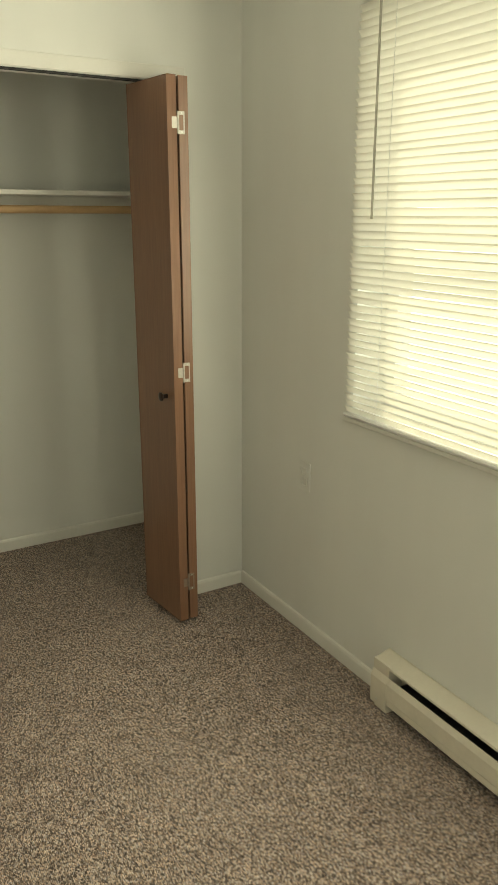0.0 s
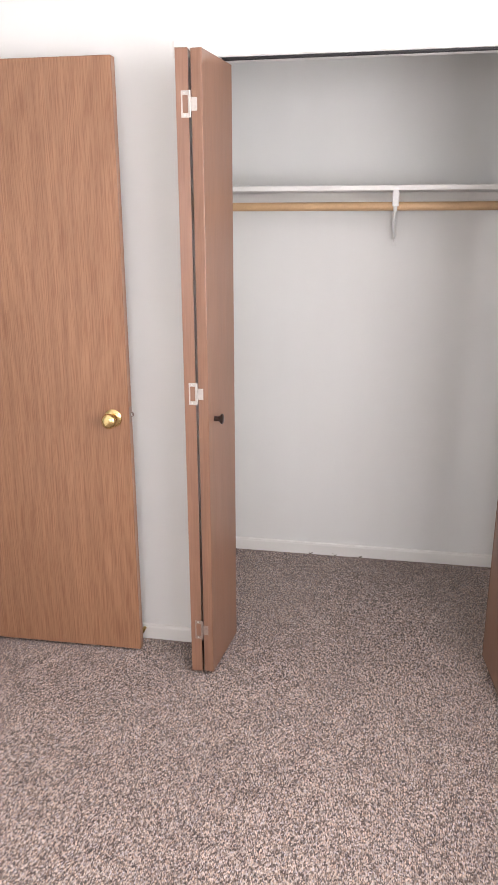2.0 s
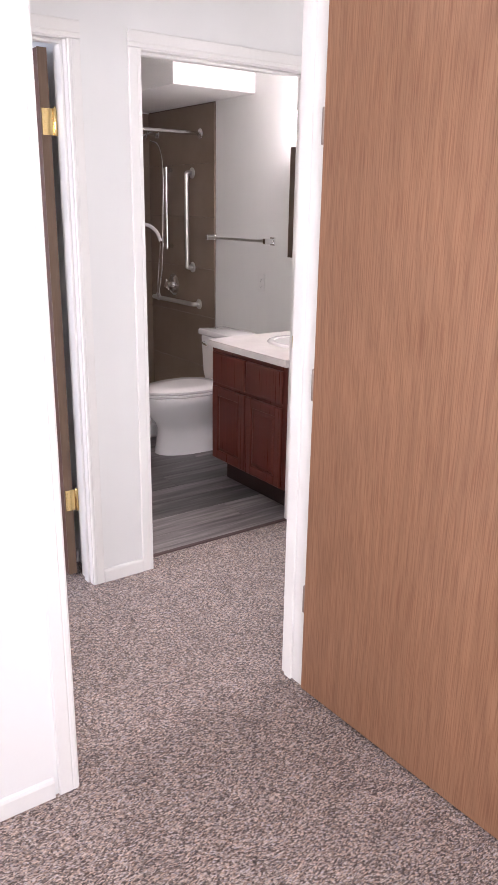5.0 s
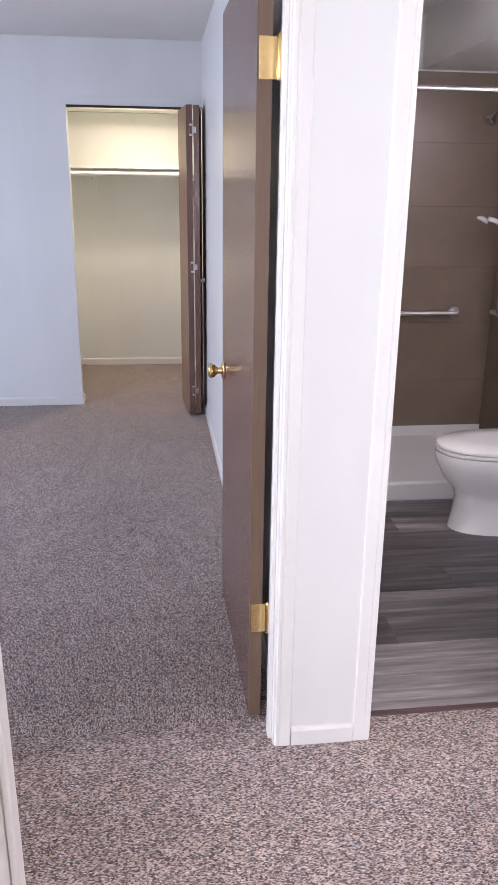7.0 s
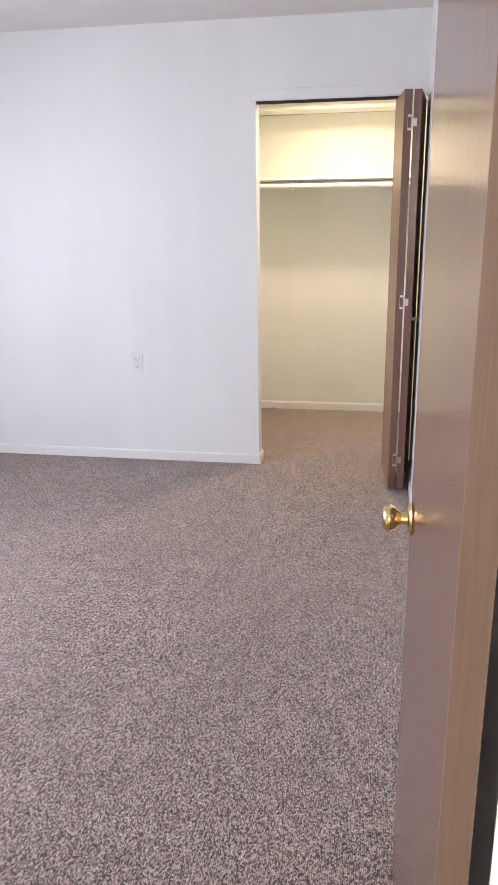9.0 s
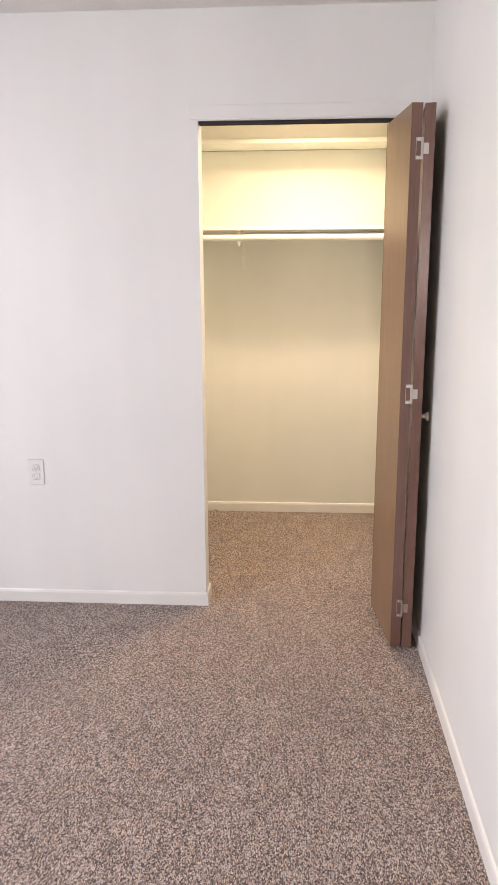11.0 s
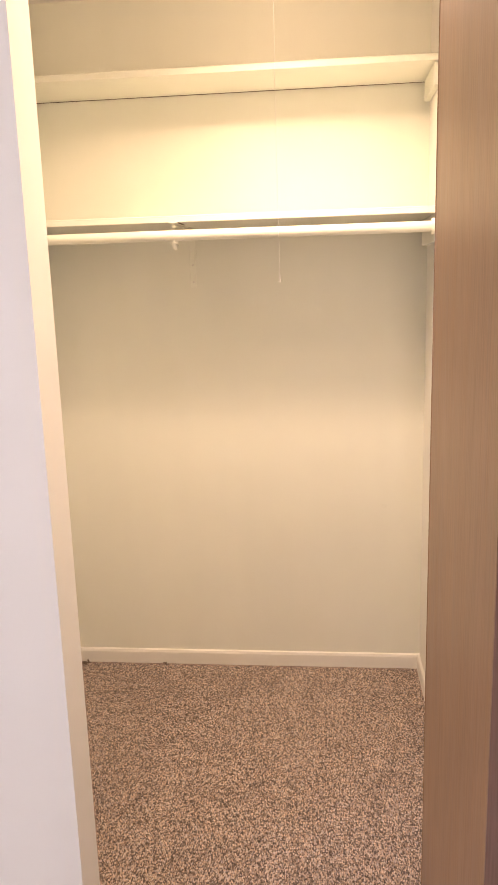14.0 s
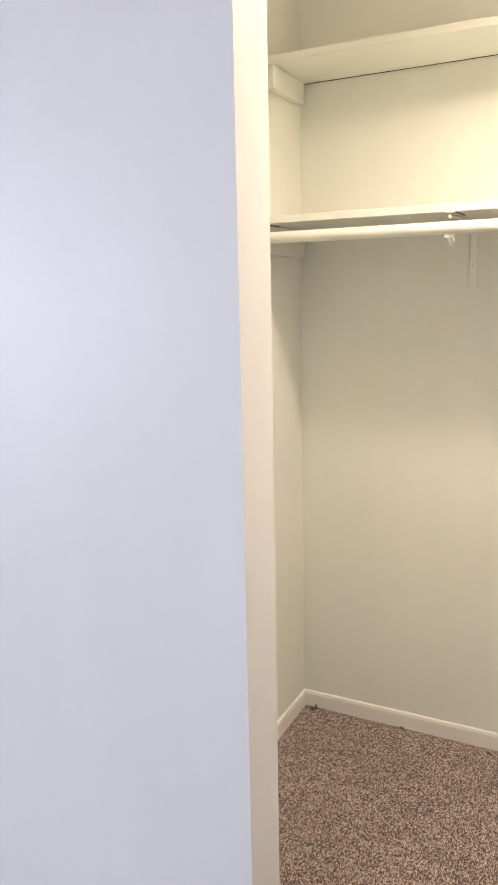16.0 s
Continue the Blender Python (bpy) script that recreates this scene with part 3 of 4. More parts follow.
def bifold(label, place, turn, lean, veneer_mat, knob_mat, knob_side, knob_x, hinge_z, gap=0.009, wide=0.278, edge=0.034, hand=1, band=None):
    """Two narrow leaves folded together, tip towards -y; lean opens them slightly. The gap faces the tip."""
    top = thing("bifold_door", label, "closet door", place, turn)
    for s in (-1, 1):
        bm = box(0, 0, 0, edge * s, wide, 2.018, 0.0015)
        bmesh.ops.rotate(bm, verts=bm.verts, cent=(0, 0, 0), matrix=Matrix.Rotation(radians(-lean * s), 3, "Z"))
        bmesh.ops.translate(bm, verts=bm.verts, vec=(gap / 2 * s, 0, 0))
        leaf = part("leaf", bm, veneer_mat, top)
        if band:
            # Thin band, darker than the leaf, laid over its front edge.
            bm = box(0, -0.0005, 0.0005, edge * s, 0.0006, 2.0175)
            bmesh.ops.rotate(bm, verts=bm.verts, cent=(0, 0, 0), matrix=Matrix.Rotation(radians(-lean * s), 3, "Z"))
            bmesh.ops.translate(bm, verts=bm.verts, vec=(gap / 2 * s, 0, 0))
            part("edge_band", bm, band, leaf, "dark brown band over the front edge")
    for z in hinge_z:
        # The lowest hinge gets the darker, browner zinc.
        metal = DULLZINC if z < 0.5 else ZINC

        def plate(x0, z0, x1, z1, y0=-0.0022):
            return (min(x0 * hand, x1 * hand), y0, z0, max(x0 * hand, x1 * hand), -0.0002, z1)
        h = part("hinge", boxes(plate(-0.026, z - 0.036, -0.001, z - 0.024), plate(-0.026, z + 0.024, -0.001, z + 0.036),
                                plate(-0.026, z - 0.024, -0.021, z + 0.024), plate(-0.005, z - 0.024, 0.0, z + 0.024, -0.0024)), metal, top, "flat zinc wrap hinge")
        part("tab", boxes(plate(0.0035, z - 0.018, 0.022, z + 0.018)), metal, h)
        part("pin", lathe([(0.003, z - 0.036), (0.003, z + 0.036)], "z", 8, at=(0.001 * hand, -0.003, 0)), metal, h)
        for k in (-0.030, 0.030):
            part("screw", lathe([(0.0035, -0.0021), (0.0028, -0.0036)], "y", 8, at=(-0.0145 * hand, 0, z + k)), STEEL, h)
    s = knob_side
    part("knob", lathe([(0.009, 0), (0.008, 0.012), (0.010, 0.017), (0.017, 0.023), (0.0175, 0.028), (0.012, 0.031), (0.002, 0.032)], "x", 20, at=(s * (gap / 2 + edge + knob_x * math.sin(radians(lean))), knob_x, 0.924), flip=s), knob_mat, top, "small round pull knob", smooth=True)
    part("pivot", lathe([(0.005, 2.018), (0.005, 2.028)], "z", 8, at=(-s * (0.02 + wide * 0.8 * math.sin(radians(lean))), wide * 0.8, 0)), ZINC, top)
    return top


HZ = (0.165, 1.018, 1.872)
bifold("brown bifold closet door folded open beside the oak door", (0.3490, 2.766, 0.018), 0.0, 6.0, BIFOLD, BRONZE, 1, 0.055, HZ)
bifold("brown bifold closet door folded open near the window", (1.413, 2.772, 0.018), 0.0, 6.0, BIFOLD, BRONZE, -1, 0.055, HZ, hand=-1)
bifold("tan bifold closet door folded open against the side wall", (-5.192, 2.546, 0.018), 90.0, 5.5, TANBI, WHITEKNOB, 1, 0.06, HZ, wide=0.40, edge=0.036, band=UMBER)


# ---------- window A: sash, glass, blind ----------
win = thing("window_1", "white vinyl sash window behind a closed blind", "window", (AX1 + 0.13, (WY0 + WY1) / 2, WZ0), kind="structure")
hw, hh = (WY1 - WY0) / 2, WZ1 - WZ0
part("window_frame", boxes((0, -hw, 0, 0.06, hw, 0.05), (0, -hw, hh - 0.05, 0.06, hw, hh), (0, -hw, 0.05, 0.06, -hw + 0.05, hh - 0.05), (0, hw - 0.05, 0.05, 0.06, hw, hh - 0.05)), VINYLTRIM, win)
part("meeting_rail", box(0.005, -hw + 0.05, 0.53, 0.05, hw - 0.05, 0.585, 0.004), VINYLTRIM, win)
for z0, z1 in ((0.05, 0.53), (0.585, hh - 0.05)):
    pane = part("pane", box(0.026, -hw + 0.05, z0, 0.030, hw - 0.05, z1), GLASS, win)
    pane.visible_shadow = False
structure("window_sill", box(AX1 - 0.022, 0.32, 0.928, AX1 + 0.13, 2.262, 0.945, 0.003), TRIM, "thin white painted window sill", "window sill")

blind = thing("window_blind", "off-white horizontal mini blind, lowered and nearly closed", "blind", (AX1 - 0.020, 1.296, 0.962))
BW, BH, PITCH = 0.954, 1.235, 0.0225
part("head_rail", box(-0.018, -BW, BH, 0.018, BW, BH + 0.028, 0.003), VINYLTRIM, blind)
part("bottom_rail", box(-0.013, -BW, -0.014, 0.013, BW, -0.002, 0.004), VINYLTRIM, blind)
bm = bmesh.new()
TILT = radians(-62)
prev = None
for i in range(6):
    u = (i / 5 - 0.5) * 0.0255
    sag = 0.0026 * (1 - (2 * i / 5 - 1) ** 2)
    x, z = u * math.cos(TILT) - sag * math.sin(TILT), u * math.sin(TILT) + sag * math.cos(TILT)
    cur = [bm.verts.new((x, y, z)) for y in (-BW, 0, BW)]
    if prev:
        for k in (0, 1):
            bm.faces.new((prev[k], prev[k + 1], cur[k + 1], cur[k]))
    prev = cur
slat_mesh = mesh("slat", bm, SLAT, True)
count = int((BH - 0.01) / PITCH)
for i in range(count):
    s = new("slat", slat_mesh)
    s.parent = blind
    s.matrix_basis = pose(0, random.uniform(-0.0022, 0.0022), 0.010 + i * PITCH, random.uniform(-0.12, 0.12), random.uniform(-2.5, 2.5), 0)
for y in (-0.78, -0.26, 0.26, 0.78):
    part("ladder_cord", tube([(-0.013, y, 0), (-0.013, y, BH)], 0.0007, 5), VINYLTRIM, blind)
    part("ladder_cord", tube([(0.013, y, 0), (0.013, y, BH)], 0.0007, 5), VINYLTRIM, blind)
part("wand", tube([(-0.026, 0.832, BH), (-0.029, 0.827, 0.62)], 0.0035, 8), surface("clear_grey_wand", (0.42, 0.40, 0.34), 0.2), blind, "thin clear tilt wand")

# bedroom B's window, out of the walk's view but lighting the room
winb = thing("window_2", "white vinyl window that lights the bedroom", "window", ((VX0 + VX1) / 2, BY0 - 0.12, VZ0), kind="structure")
part("window_frame", boxes((-0.85, 0, 0, 0.85, 0.05, 0.05), (-0.85, 0, 1.15, 0.85, 0.05, 1.2), (-0.85, 0, 0.05, -0.80, 0.05, 1.15), (0.80, 0, 0.05, 0.85, 0.05, 1.15), (-0.02, 0, 0.05, 0.02, 0.05, 1.15)), VINYLTRIM, winb)

# Unseen frame added round the extra lamp in the south wall.
winc = thing("added_window", "unseen window added opposite the closet to light the bedroom", "window", ((SX0 + SX1) / 2, AY0 - 0.06, SZ0), kind="structure")
part("window_frame", boxes((-0.7, 0, 0, 0.7, 0.05, 0.04), (-0.7, 0, 1.11, 0.7, 0.05, 1.15), (-0.7, 0, 0.04, -0.66, 0.05, 1.11), (0.66, 0, 0.04, 0.7, 0.05, 1.11), (-0.02, 0, 0.04, 0.02, 0.05, 1.11)), VINYLTRIM, winc)

# ---------- baseboard heater ----------
heat = thing("baseboard_heater", "cream enamel electric baseboard heater along the wall", "heater", (AX1, 1.979, 0.0))
L = 1.62
part("back_panel", box(-0.010, -L, 0.030, -0.001, 0, 0.186), ENAMEL, heat)
part("top_cover", prism([(-0.001, 0.178), (-0.001, 0.192), (-0.010, 0.193), (-0.066, 0.176), (-0.066, 0.168), (-0.012, 0.183)], -L, -0.001), ENAMEL, heat)
part("front_panel", prism([(-0.069, 0.036), (-0.072, 0.040), (-0.072, 0.060), (-0.075, 0.066), (-0.075, 0.118), (-0.068, 0.138), (-0.064, 0.138), (-0.070, 0.117), (-0.070, 0.066), (-0.066, 0.036)], -L, -0.001), ENAMEL, heat)
cap = part("end_cap", prism([(-0.011, 0.020), (-0.076, 0.020), (-0.077, 0.118), (-0.067, 0.140), (-0.066, 0.178), (-0.011, 0.182)], -0.075, 0.002), ENAMEL, heat)
part("screw", lathe([(0.004, 0), (0.003, 0.002)], "x", 10, at=(-0.0765, -0.03, 0.040), flip=-1), STEEL, cap)
part("element", tube([(-0.04, -L + 0.02, 0.10), (-0.04, -0.09, 0.10)], 0.008, 8), FIN, heat)
tagged(part("fin_pack", boxes(*[(-0.062, -0.12 - i * 0.012, 0.070, -0.014, -0.119 - i * 0.012, 0.132) for i in range(110)]), FIN, heat, "row of dark heating fins"), "row of dark heating fins", kind="stuff")
for y in (-0.07, -0.90, -L):
    part("foot", box(-0.066, y, 0, -0.012, y + 0.06, 0.034, 0.001), ENAMEL, heat)


# ---------- plates ----------
def wall_plate(label, place, turn, mat, outlet=True, painted=False, kind="outlet"):
    p = thing("wall_outlet" if outlet else "wall_plate", label, kind, place, turn)
    part("plate", box(-0.035, -0.0055, -0.057, 0.035, -0.0003, 0.057, 0.002), mat, p)
    if outlet:
        for z in (-0.020, 0.020):
            rec = part("receptacle", box(-0.0165, -0.0075, z - 0.014, 0.0165, -0.0050, z + 0.014, 0.004, 2), mat, p)
            part("slot", boxes((-0.008, -0.0079, z - 0.004, -0.006, -0.0074, z + 0.006), (0.006, -0.0079, z - 0.004, 0.008, -0.0074, z + 0.005), (-0.002, -0.0079, z - 0.010, 0.002, -0.0074, z - 0.007)), mat if painted else DARK, rec)
        part("screw", lathe([(0.003, -0.0054), (0.0025, -0.0068)], "y", 8), mat if painted else STEEL, p)
    else:
        part("toggle", box(-0.005, -0.014, -0.006, 0.005, -0.005, 0.010, 0.002), mat, p)
        for z in (-0.03, 0.03):
            part("screw", lathe([(0.003, -0.0054), (0.0025, -0.0066)], "y", 8, at=(0, 0, z)), STEEL, p)
    return p


wall_plate("duplex outlet painted over in the wall colour", (AX1, 2.500, 0.650), -90, WALL, True, True)
wall_plate("ivory duplex outlet on the off-white wall", (BX0, 0.975, 0.617), 90, PLATE)
wall_plate("white duplex outlet below the towel bar", (-3.060, TY1, 1.058), 0, PLATE)

stop_a = thing("door_stop", "small brass spring door stop on the baseboard", "door stop", (0.066, AY1 - 0.0115, 0.045))
part("spring", lathe([(0.007, 0)] + [(0.0068 if i % 2 else 0.0052, -0.004 - i * 0.003) for i in range(14)], "y", 12), BRASS, stop_a)
part("tip", lathe([(0.008, -0.044), (0.009, -0.050), (0.007, -0.058)], "y", 12), WHITEKNOB, stop_a)


# ---------- closet A ----------
sh = thing("closet_shelf", "white painted closet shelf on side cleats", "shelf", (0.0, CAY, 1.672))
part("board", box(0.003, -0.305, 0, AX1 - 0.003, -0.002, 0.019, 0.0015), TRIM, sh)
part("cleat", boxes((0.003, -0.0195, -0.062, AX1 - 0.003, -0.0015, -0.001)), TRIM, sh)
for x in (0.0025, AX1 - 0.0215):
    part("side_cleat", box(x, -0.33, -0.09, x + 0.019, -0.021, -0.001, 0.001), TRIM, sh)
rod = thing("closet_rod", "round pale wooden hanging rod under the shelf", "rod", (0.0, CAY - 0.285, 1.614))
part("pole", lathe([(0.0165, 0.006), (0.0165, AX1 - 0.006)], "x", 18), RODWOOD, rod, smooth=True)
for x in (0.0225, AX1 - 0.0345):
    part("socket", lathe([(0.024, x), (0.024, x + 0.012)], "x", 16), PLATE, rod, "white plastic rod socket", smooth=True)


def shelf_bracket(label, place, depth, drop, mat):
    """Shelf-and-rod bracket on the wall y = 0, reaching to -y."""
    b = thing("shelf_bracket", label, "bracket", place)
    part("wall_strap", box(-0.011, -0.0035, -drop, 0.011, -0.0004, -0.004, 0.001), mat, b)
    part("arm", box(-0.011, -depth, -0.0035, 0.011, -0.0036, -0.0005, 0.001), mat, b)
    low = -0.010 if mat == CLOSET else -0.080
    part("brace", tube([(0, -0.004, low if mat == CLOSET else -drop + 0.03), (0, -depth * 0.55, low), (0, -depth + 0.012, -0.012)], 0.0055, 8), mat, b)
    part("nose", box(-0.012, -depth - 0.002, -0.066 if mat == CLOSET else -0.058, 0.012, -depth + 0.001, -0.044 if mat == CLOSET else 0.0, 0.001), mat, b)
    part("hook", tube([(0, -depth + 0.002, -0.055), (0, -depth + 0.012, -0.074), (0, -depth + 0.030, -0.078), (0, -depth + 0.044, -0.068)], 0.0075, 8), mat, b)
    for z in (-drop + 0.02, -drop + 0.08):
        part("screw", lathe([(0.004, -0.0034), (0.003, -0.0052)], "y", 8, at=(0, 0, z)), STEEL, b)
    return b


shelf_bracket("white steel bracket holding shelf and rod", (0.945, CAY - 0.021, 1.672), 0.285, 0.215, PLATE)

# ---------- closet B ----------
def long_shelf(label, z, depth, thick, back_cleat):
    s = thing("closet_shelf", label, "shelf", (CBX, CBY0, z))
    w = BY1 - CBY0
    part("board", box(0.002, 0.003, 0, depth, w - 0.003, thick, 0.0015), CLOSET, s)
    part("front_edge", box(depth + 0.0003, 0.003, -0.001, depth + 0.006, w - 0.003, thick + 0.0005, 0.0015), CLOSET, s)
    part("back_gap", box(0.0008, 0.003, -0.0012, 0.0055, w - 0.003, -0.0002), GROUT, s, "dark gap along the back of the shelf")
    if back_cleat:
        part("cleat", box(0.0015, 0.003, -0.062, 0.0195, w - 0.003, -0.001, 0.001), CLOSET, s)
    if z < 2:
        # Dark strips: the side cleat's joint, and shade painted along the bracket arm.
        for y in (0.0225, 0.568):
            part("joint", box(depth - 0.115, y, -0.0024, depth - 0.004, y + 0.0028, -0.0002), GROUT, s, "dark strip for a cleat joint and the bracket arm's shaded edge")
    for y in (0.0025, w - 0.0215):
        part("side_cleat", box(0.021, y if z < 2 or y > 1 else y - 0.0015, -0.085 if z < 2 else -0.066, depth - 0.008, y + 0.019, -0.001, 0.001), CLOSET, s)
    return s


long_shelf("cream painted closet shelf above the hanging rod", 1.692, 0.335, 0.019, False)
long_shelf("narrow cream painted upper closet shelf", 2.140, 0.258, 0.019, False)
rodb = thing("closet_rod", "cream painted round hanging rod under the shelf", "rod", (-6.595, CBY0, 1.651))
part("pole", lathe([(0.0165, 0.004), (0.0165, BY1 - CBY0 - 0.004)], "y", 18), CLOSET, rodb, smooth=True)
for y in (0.022, BY1 - CBY0 - 0.034):
    part("socket", lathe([(0.024, y), (0.024, y + 0.012)], "y", 16), CLOSET, rodb, smooth=True)
bb = shelf_bracket("cream painted steel bracket holding shelf and rod", (CBX + 0.0005, 1.798, 1.692), 0.345, 0.205, CLOSET)
bb.matrix_basis = pose(CBX + 0.0005, 1.798, 1.692, 0, 0, 90)

bulb = thing("ceiling_light", "bare warm bulb in a porcelain holder with pull cord", "ceiling light", (-6.17, 2.15, CEIL))
part("holder", lathe([(0.055, 0), (0.055, -0.012), (0.040, -0.022), (0.024, -0.048)], "z", 24), PORCELAIN, bulb, smooth=True)
glass_bulb = part("bulb", lathe([(0.013, -0.046), (0.014, -0.058), (0.022, -0.075), (0.030, -0.098), (0.029, -0.115), (0.020, -0.130), (0.004, -0.137)], "z", 24), BULB, bulb, "lit bulb", smooth=True)
glass_bulb.visible_shadow = False
cord = part("pull_cord", tube([(0.045, 0.006, -0.012), (0.046, 0.005, -0.5), (0.045, 0.007, CEIL * -1 + 1.512)], 0.0007, 6), PLATE, bulb, "thin white pull cord")
part("pull_bell", lathe([(0.002, 1.514 - CEIL), (0.0022, 1.509 - CEIL), (0.0022, 1.503 - CEIL), (0.0036, 1.497 - CEIL)], "z", 12, at=(0.045, 0.007, 0)), PLATE, cord)


# ---------- bathroom ----------
# shower pan, curb, rod
pan = thing("shower_pan", "white low-threshold shower pan", "shower pan", (TX0, TY0 + 0.02, 0))
part("tray", box(0.001, 0.001, 0.0, 1.0, TY1 - TY0 - 0.022, 0.035, 0.004), PAN, pan)
part("curb", box(0.92, 0.001, 0.0, 1.005, TY1 - TY0 - 0.022, 0.105, 0.012, 2), PAN, pan)
part("drain", lathe([(0.055, 0.0345), (0.055, 0.037), (0.045, 0.038)], "z", 20, at=(0.45, 0.75, 0)), CHROME, pan)
part("upstand", boxes((0.0005, 0.001, 0.035, 0.016, TY1 - TY0 - 0.022, 0.10)), PAN, pan)
structure("trim", box(TX0 + 0.001, TY0 + 0.02, 2.181, TX0 + 0.018, 3.82, 2.200, 0.002), TRIM, "white trim strip above the shower wall", "trim")

srod = thing("shower_rod", "straight chrome shower curtain rod with round flanges", "curtain rod", (-3.770, TY0 + 0.02, 1.990))
part("tube", lathe([(0.0125, 0.003), (0.0125, TY1 - TY0 - 0.034)], "y", 16), CHROME, srod, smooth=True)
for y, w in ((0.0005, 1), (TY1 - TY0 - 0.0335, -1)):
    part("flange", lathe([(0.034, 0), (0.034, 0.006), (0.026, 0.014), (0.017, 0.018)], "y", 20, at=(0, y, 0), flip=w), CHROME, srod, smooth=True)

YT = TY1 - 0.0125


def grab_bar(label, a, b, out):
    """A stainless grab bar between two wall points, standing off along out."""
    a, b, out = Vector(a), Vector(b), Vector(out)
    g = thing("grab_bar", label, "grab bar", a)
    d = (b - a).normalized()
    L0 = (b - a).length
    o = out * 0.048
    part("bar", tube([Vector((0, 0, 0)), o * 0.75, o + d * 0.014, o + d * 0.06, o + d * (L0 - 0.06), o + d * (L0 - 0.014), o * 0.75 + d * L0, d * L0], 0.0155, 12, steps=6), STEEL, g, smooth=True)
    ax = "y" if abs(out.y) > 0.5 else "x"
    for p in (Vector((0, 0, 0)), d * L0):
        part("flange", lathe([(0.036, 0.0005), (0.036, 0.004), (0.030, 0.009)], ax, 20, at=p, flip=1 if out.x + out.y > 0 else -1), STEEL, g, smooth=True)


grab_bar("upright brushed steel grab bar on the brown shower wall", (-3.885, YT, 1.742), (-3.885, YT, 1.100), (0, -1, 0))
grab_bar("level brushed steel grab bar beside the shower valve", (-3.800, YT, 0.845), (-4.405, YT, 0.845), (0, -1, 0))
grab_bar("level brushed steel grab bar across the shower end wall", (TX0 + 0.0125, 4.110, 0.828), (TX0 + 0.0125, 3.310, 0.828), (1, 0, 0))

slide = thing("shower_slide_bar", "chrome slide bar for the hand shower", "slide bar", (-4.172, YT, 1.236))
part("bar", tube([(0, -0.045, -0.02), (0, -0.045, 0.55)], 0.0125, 12), CHROME, slide, smooth=True)
for z in (0.0, 0.53):
    part("mount", tube([(0, -0.001, z), (0, -0.045, z)], 0.014, 12), CHROME, slide, smooth=True)
    part("cap", lathe([(0.016, z - 0.018), (0.017, z), (0.016, z + 0.018)], "z", 14, at=(0, -0.045, 0)), CHROME, slide, smooth=True)

valve = thing("shower_valve", "round chrome shower valve with cross handle", "shower valve", (-4.162, YT, 0.954))
part("escutcheon", lathe([(0.080, 0), (0.080, -0.004), (0.060, -0.012), (0.028, -0.016)], "y", 28), CHROME, valve, smooth=True)
part("stem", lathe([(0.022, -0.014), (0.020, -0.045), (0.026, -0.050), (0.024, -0.066), (0.005, -0.069)], "y", 20), CHROME, valve, smooth=True)
for a in (20, 110, 200, 290):
    part("spoke", tube([(0, -0.055, 0), (0.042 * math.cos(radians(a)), -0.058, 0.042 * math.sin(radians(a)))], 0.007, 8), CHROME, valve)

arm = thing("overhead_shower", "chrome fixed shower head on a bent arm", "shower", (-4.380, YT, 2.020))
part("arm", tube([(0, -0.0005, 0), (0, -0.06, 0.004), (0, -0.115, -0.020), (0, -0.15, -0.055)], 0.0105, 12), CHROME, arm, smooth=True)
part("flange", lathe([(0.030, 0), (0.028, -0.005), (0.014, -0.009)], "y", 18), CHROME, arm, smooth=True)
bm = lathe([(0.012, 0), (0.014, -0.02), (0.034, -0.045), (0.040, -0.060), (0.036, -0.064)], "z", 22)
bmesh.ops.rotate(bm, verts=bm.verts, cent=(0, 0, 0), matrix=Matrix.Rotation(radians(-35), 3, "X"))
bmesh.ops.translate(bm, verts=bm.verts, vec=(0, -0.165, -0.065))
part("head", bm, CHROME, arm, smooth=True)
part("diverter", tube([(-0.012, -0.09, -0.035), (0.035, -0.09, 0.030)], 0.007, 8), CHROME, arm)

hand = thing("hand_shower", "white hand shower on a chrome hose", "hand shower", (-4.213, YT - 0.06, 1.271))
part("handle", tube([(0, -0.02, 0.0), (-0.004, -0.05, 0.065), (-0.010, -0.10, 0.105), (-0.012, -0.15, 0.120)], 0.0135, 10), PORCELAIN, hand, smooth=True)
bm = lathe([(0.018, 0), (0.034, -0.012), (0.036, -0.024), (0.030, -0.028)], "z", 20)
bmesh.ops.rotate(bm, verts=bm.verts, cent=(0, 0, 0), matrix=Matrix.Rotation(radians(-28), 3, "X"))
bmesh.ops.translate(bm, verts=bm.verts, vec=(-0.013, -0.175, 0.128))
part("spray_face", bm, PORCELAIN, hand, smooth=True)
part("button", lathe([(0.009, 0.012), (0.009, 0.0165)], "z", 12, at=(-0.010, -0.105, 0.108)), BRONZE, hand)
part("holder", tube([(0, 0.012, 0.0), (0, -0.028, 0.004)], 0.013, 10), CHROME, hand)
part("hose", tube([(0, -0.018, -0.005), (-0.03, -0.02, -0.16), (-0.075, -0.01, -0.34), (-0.085, 0.0, -0.425), (-0.05, -0.005, -0.34), (0.012, -0.012, -0.13), (0.025, -0.01, 0.16), (0.020, 0.0, 0.50), (-0.03, -0.005, 0.66), (-0.13, -0.02, 0.70)], 0.0062, 8), CHROME, hand, "ribbed chrome hose", smooth=True)

# towel bar
tb = thing("towel_bar", "square chrome towel bar on the white wall", "towel bar", (-3.605, TY1, 1.322))
part("bar", box(0.0, -0.066, -0.008, 0.660, -0.052, 0.006, 0.001), STEEL, tb)
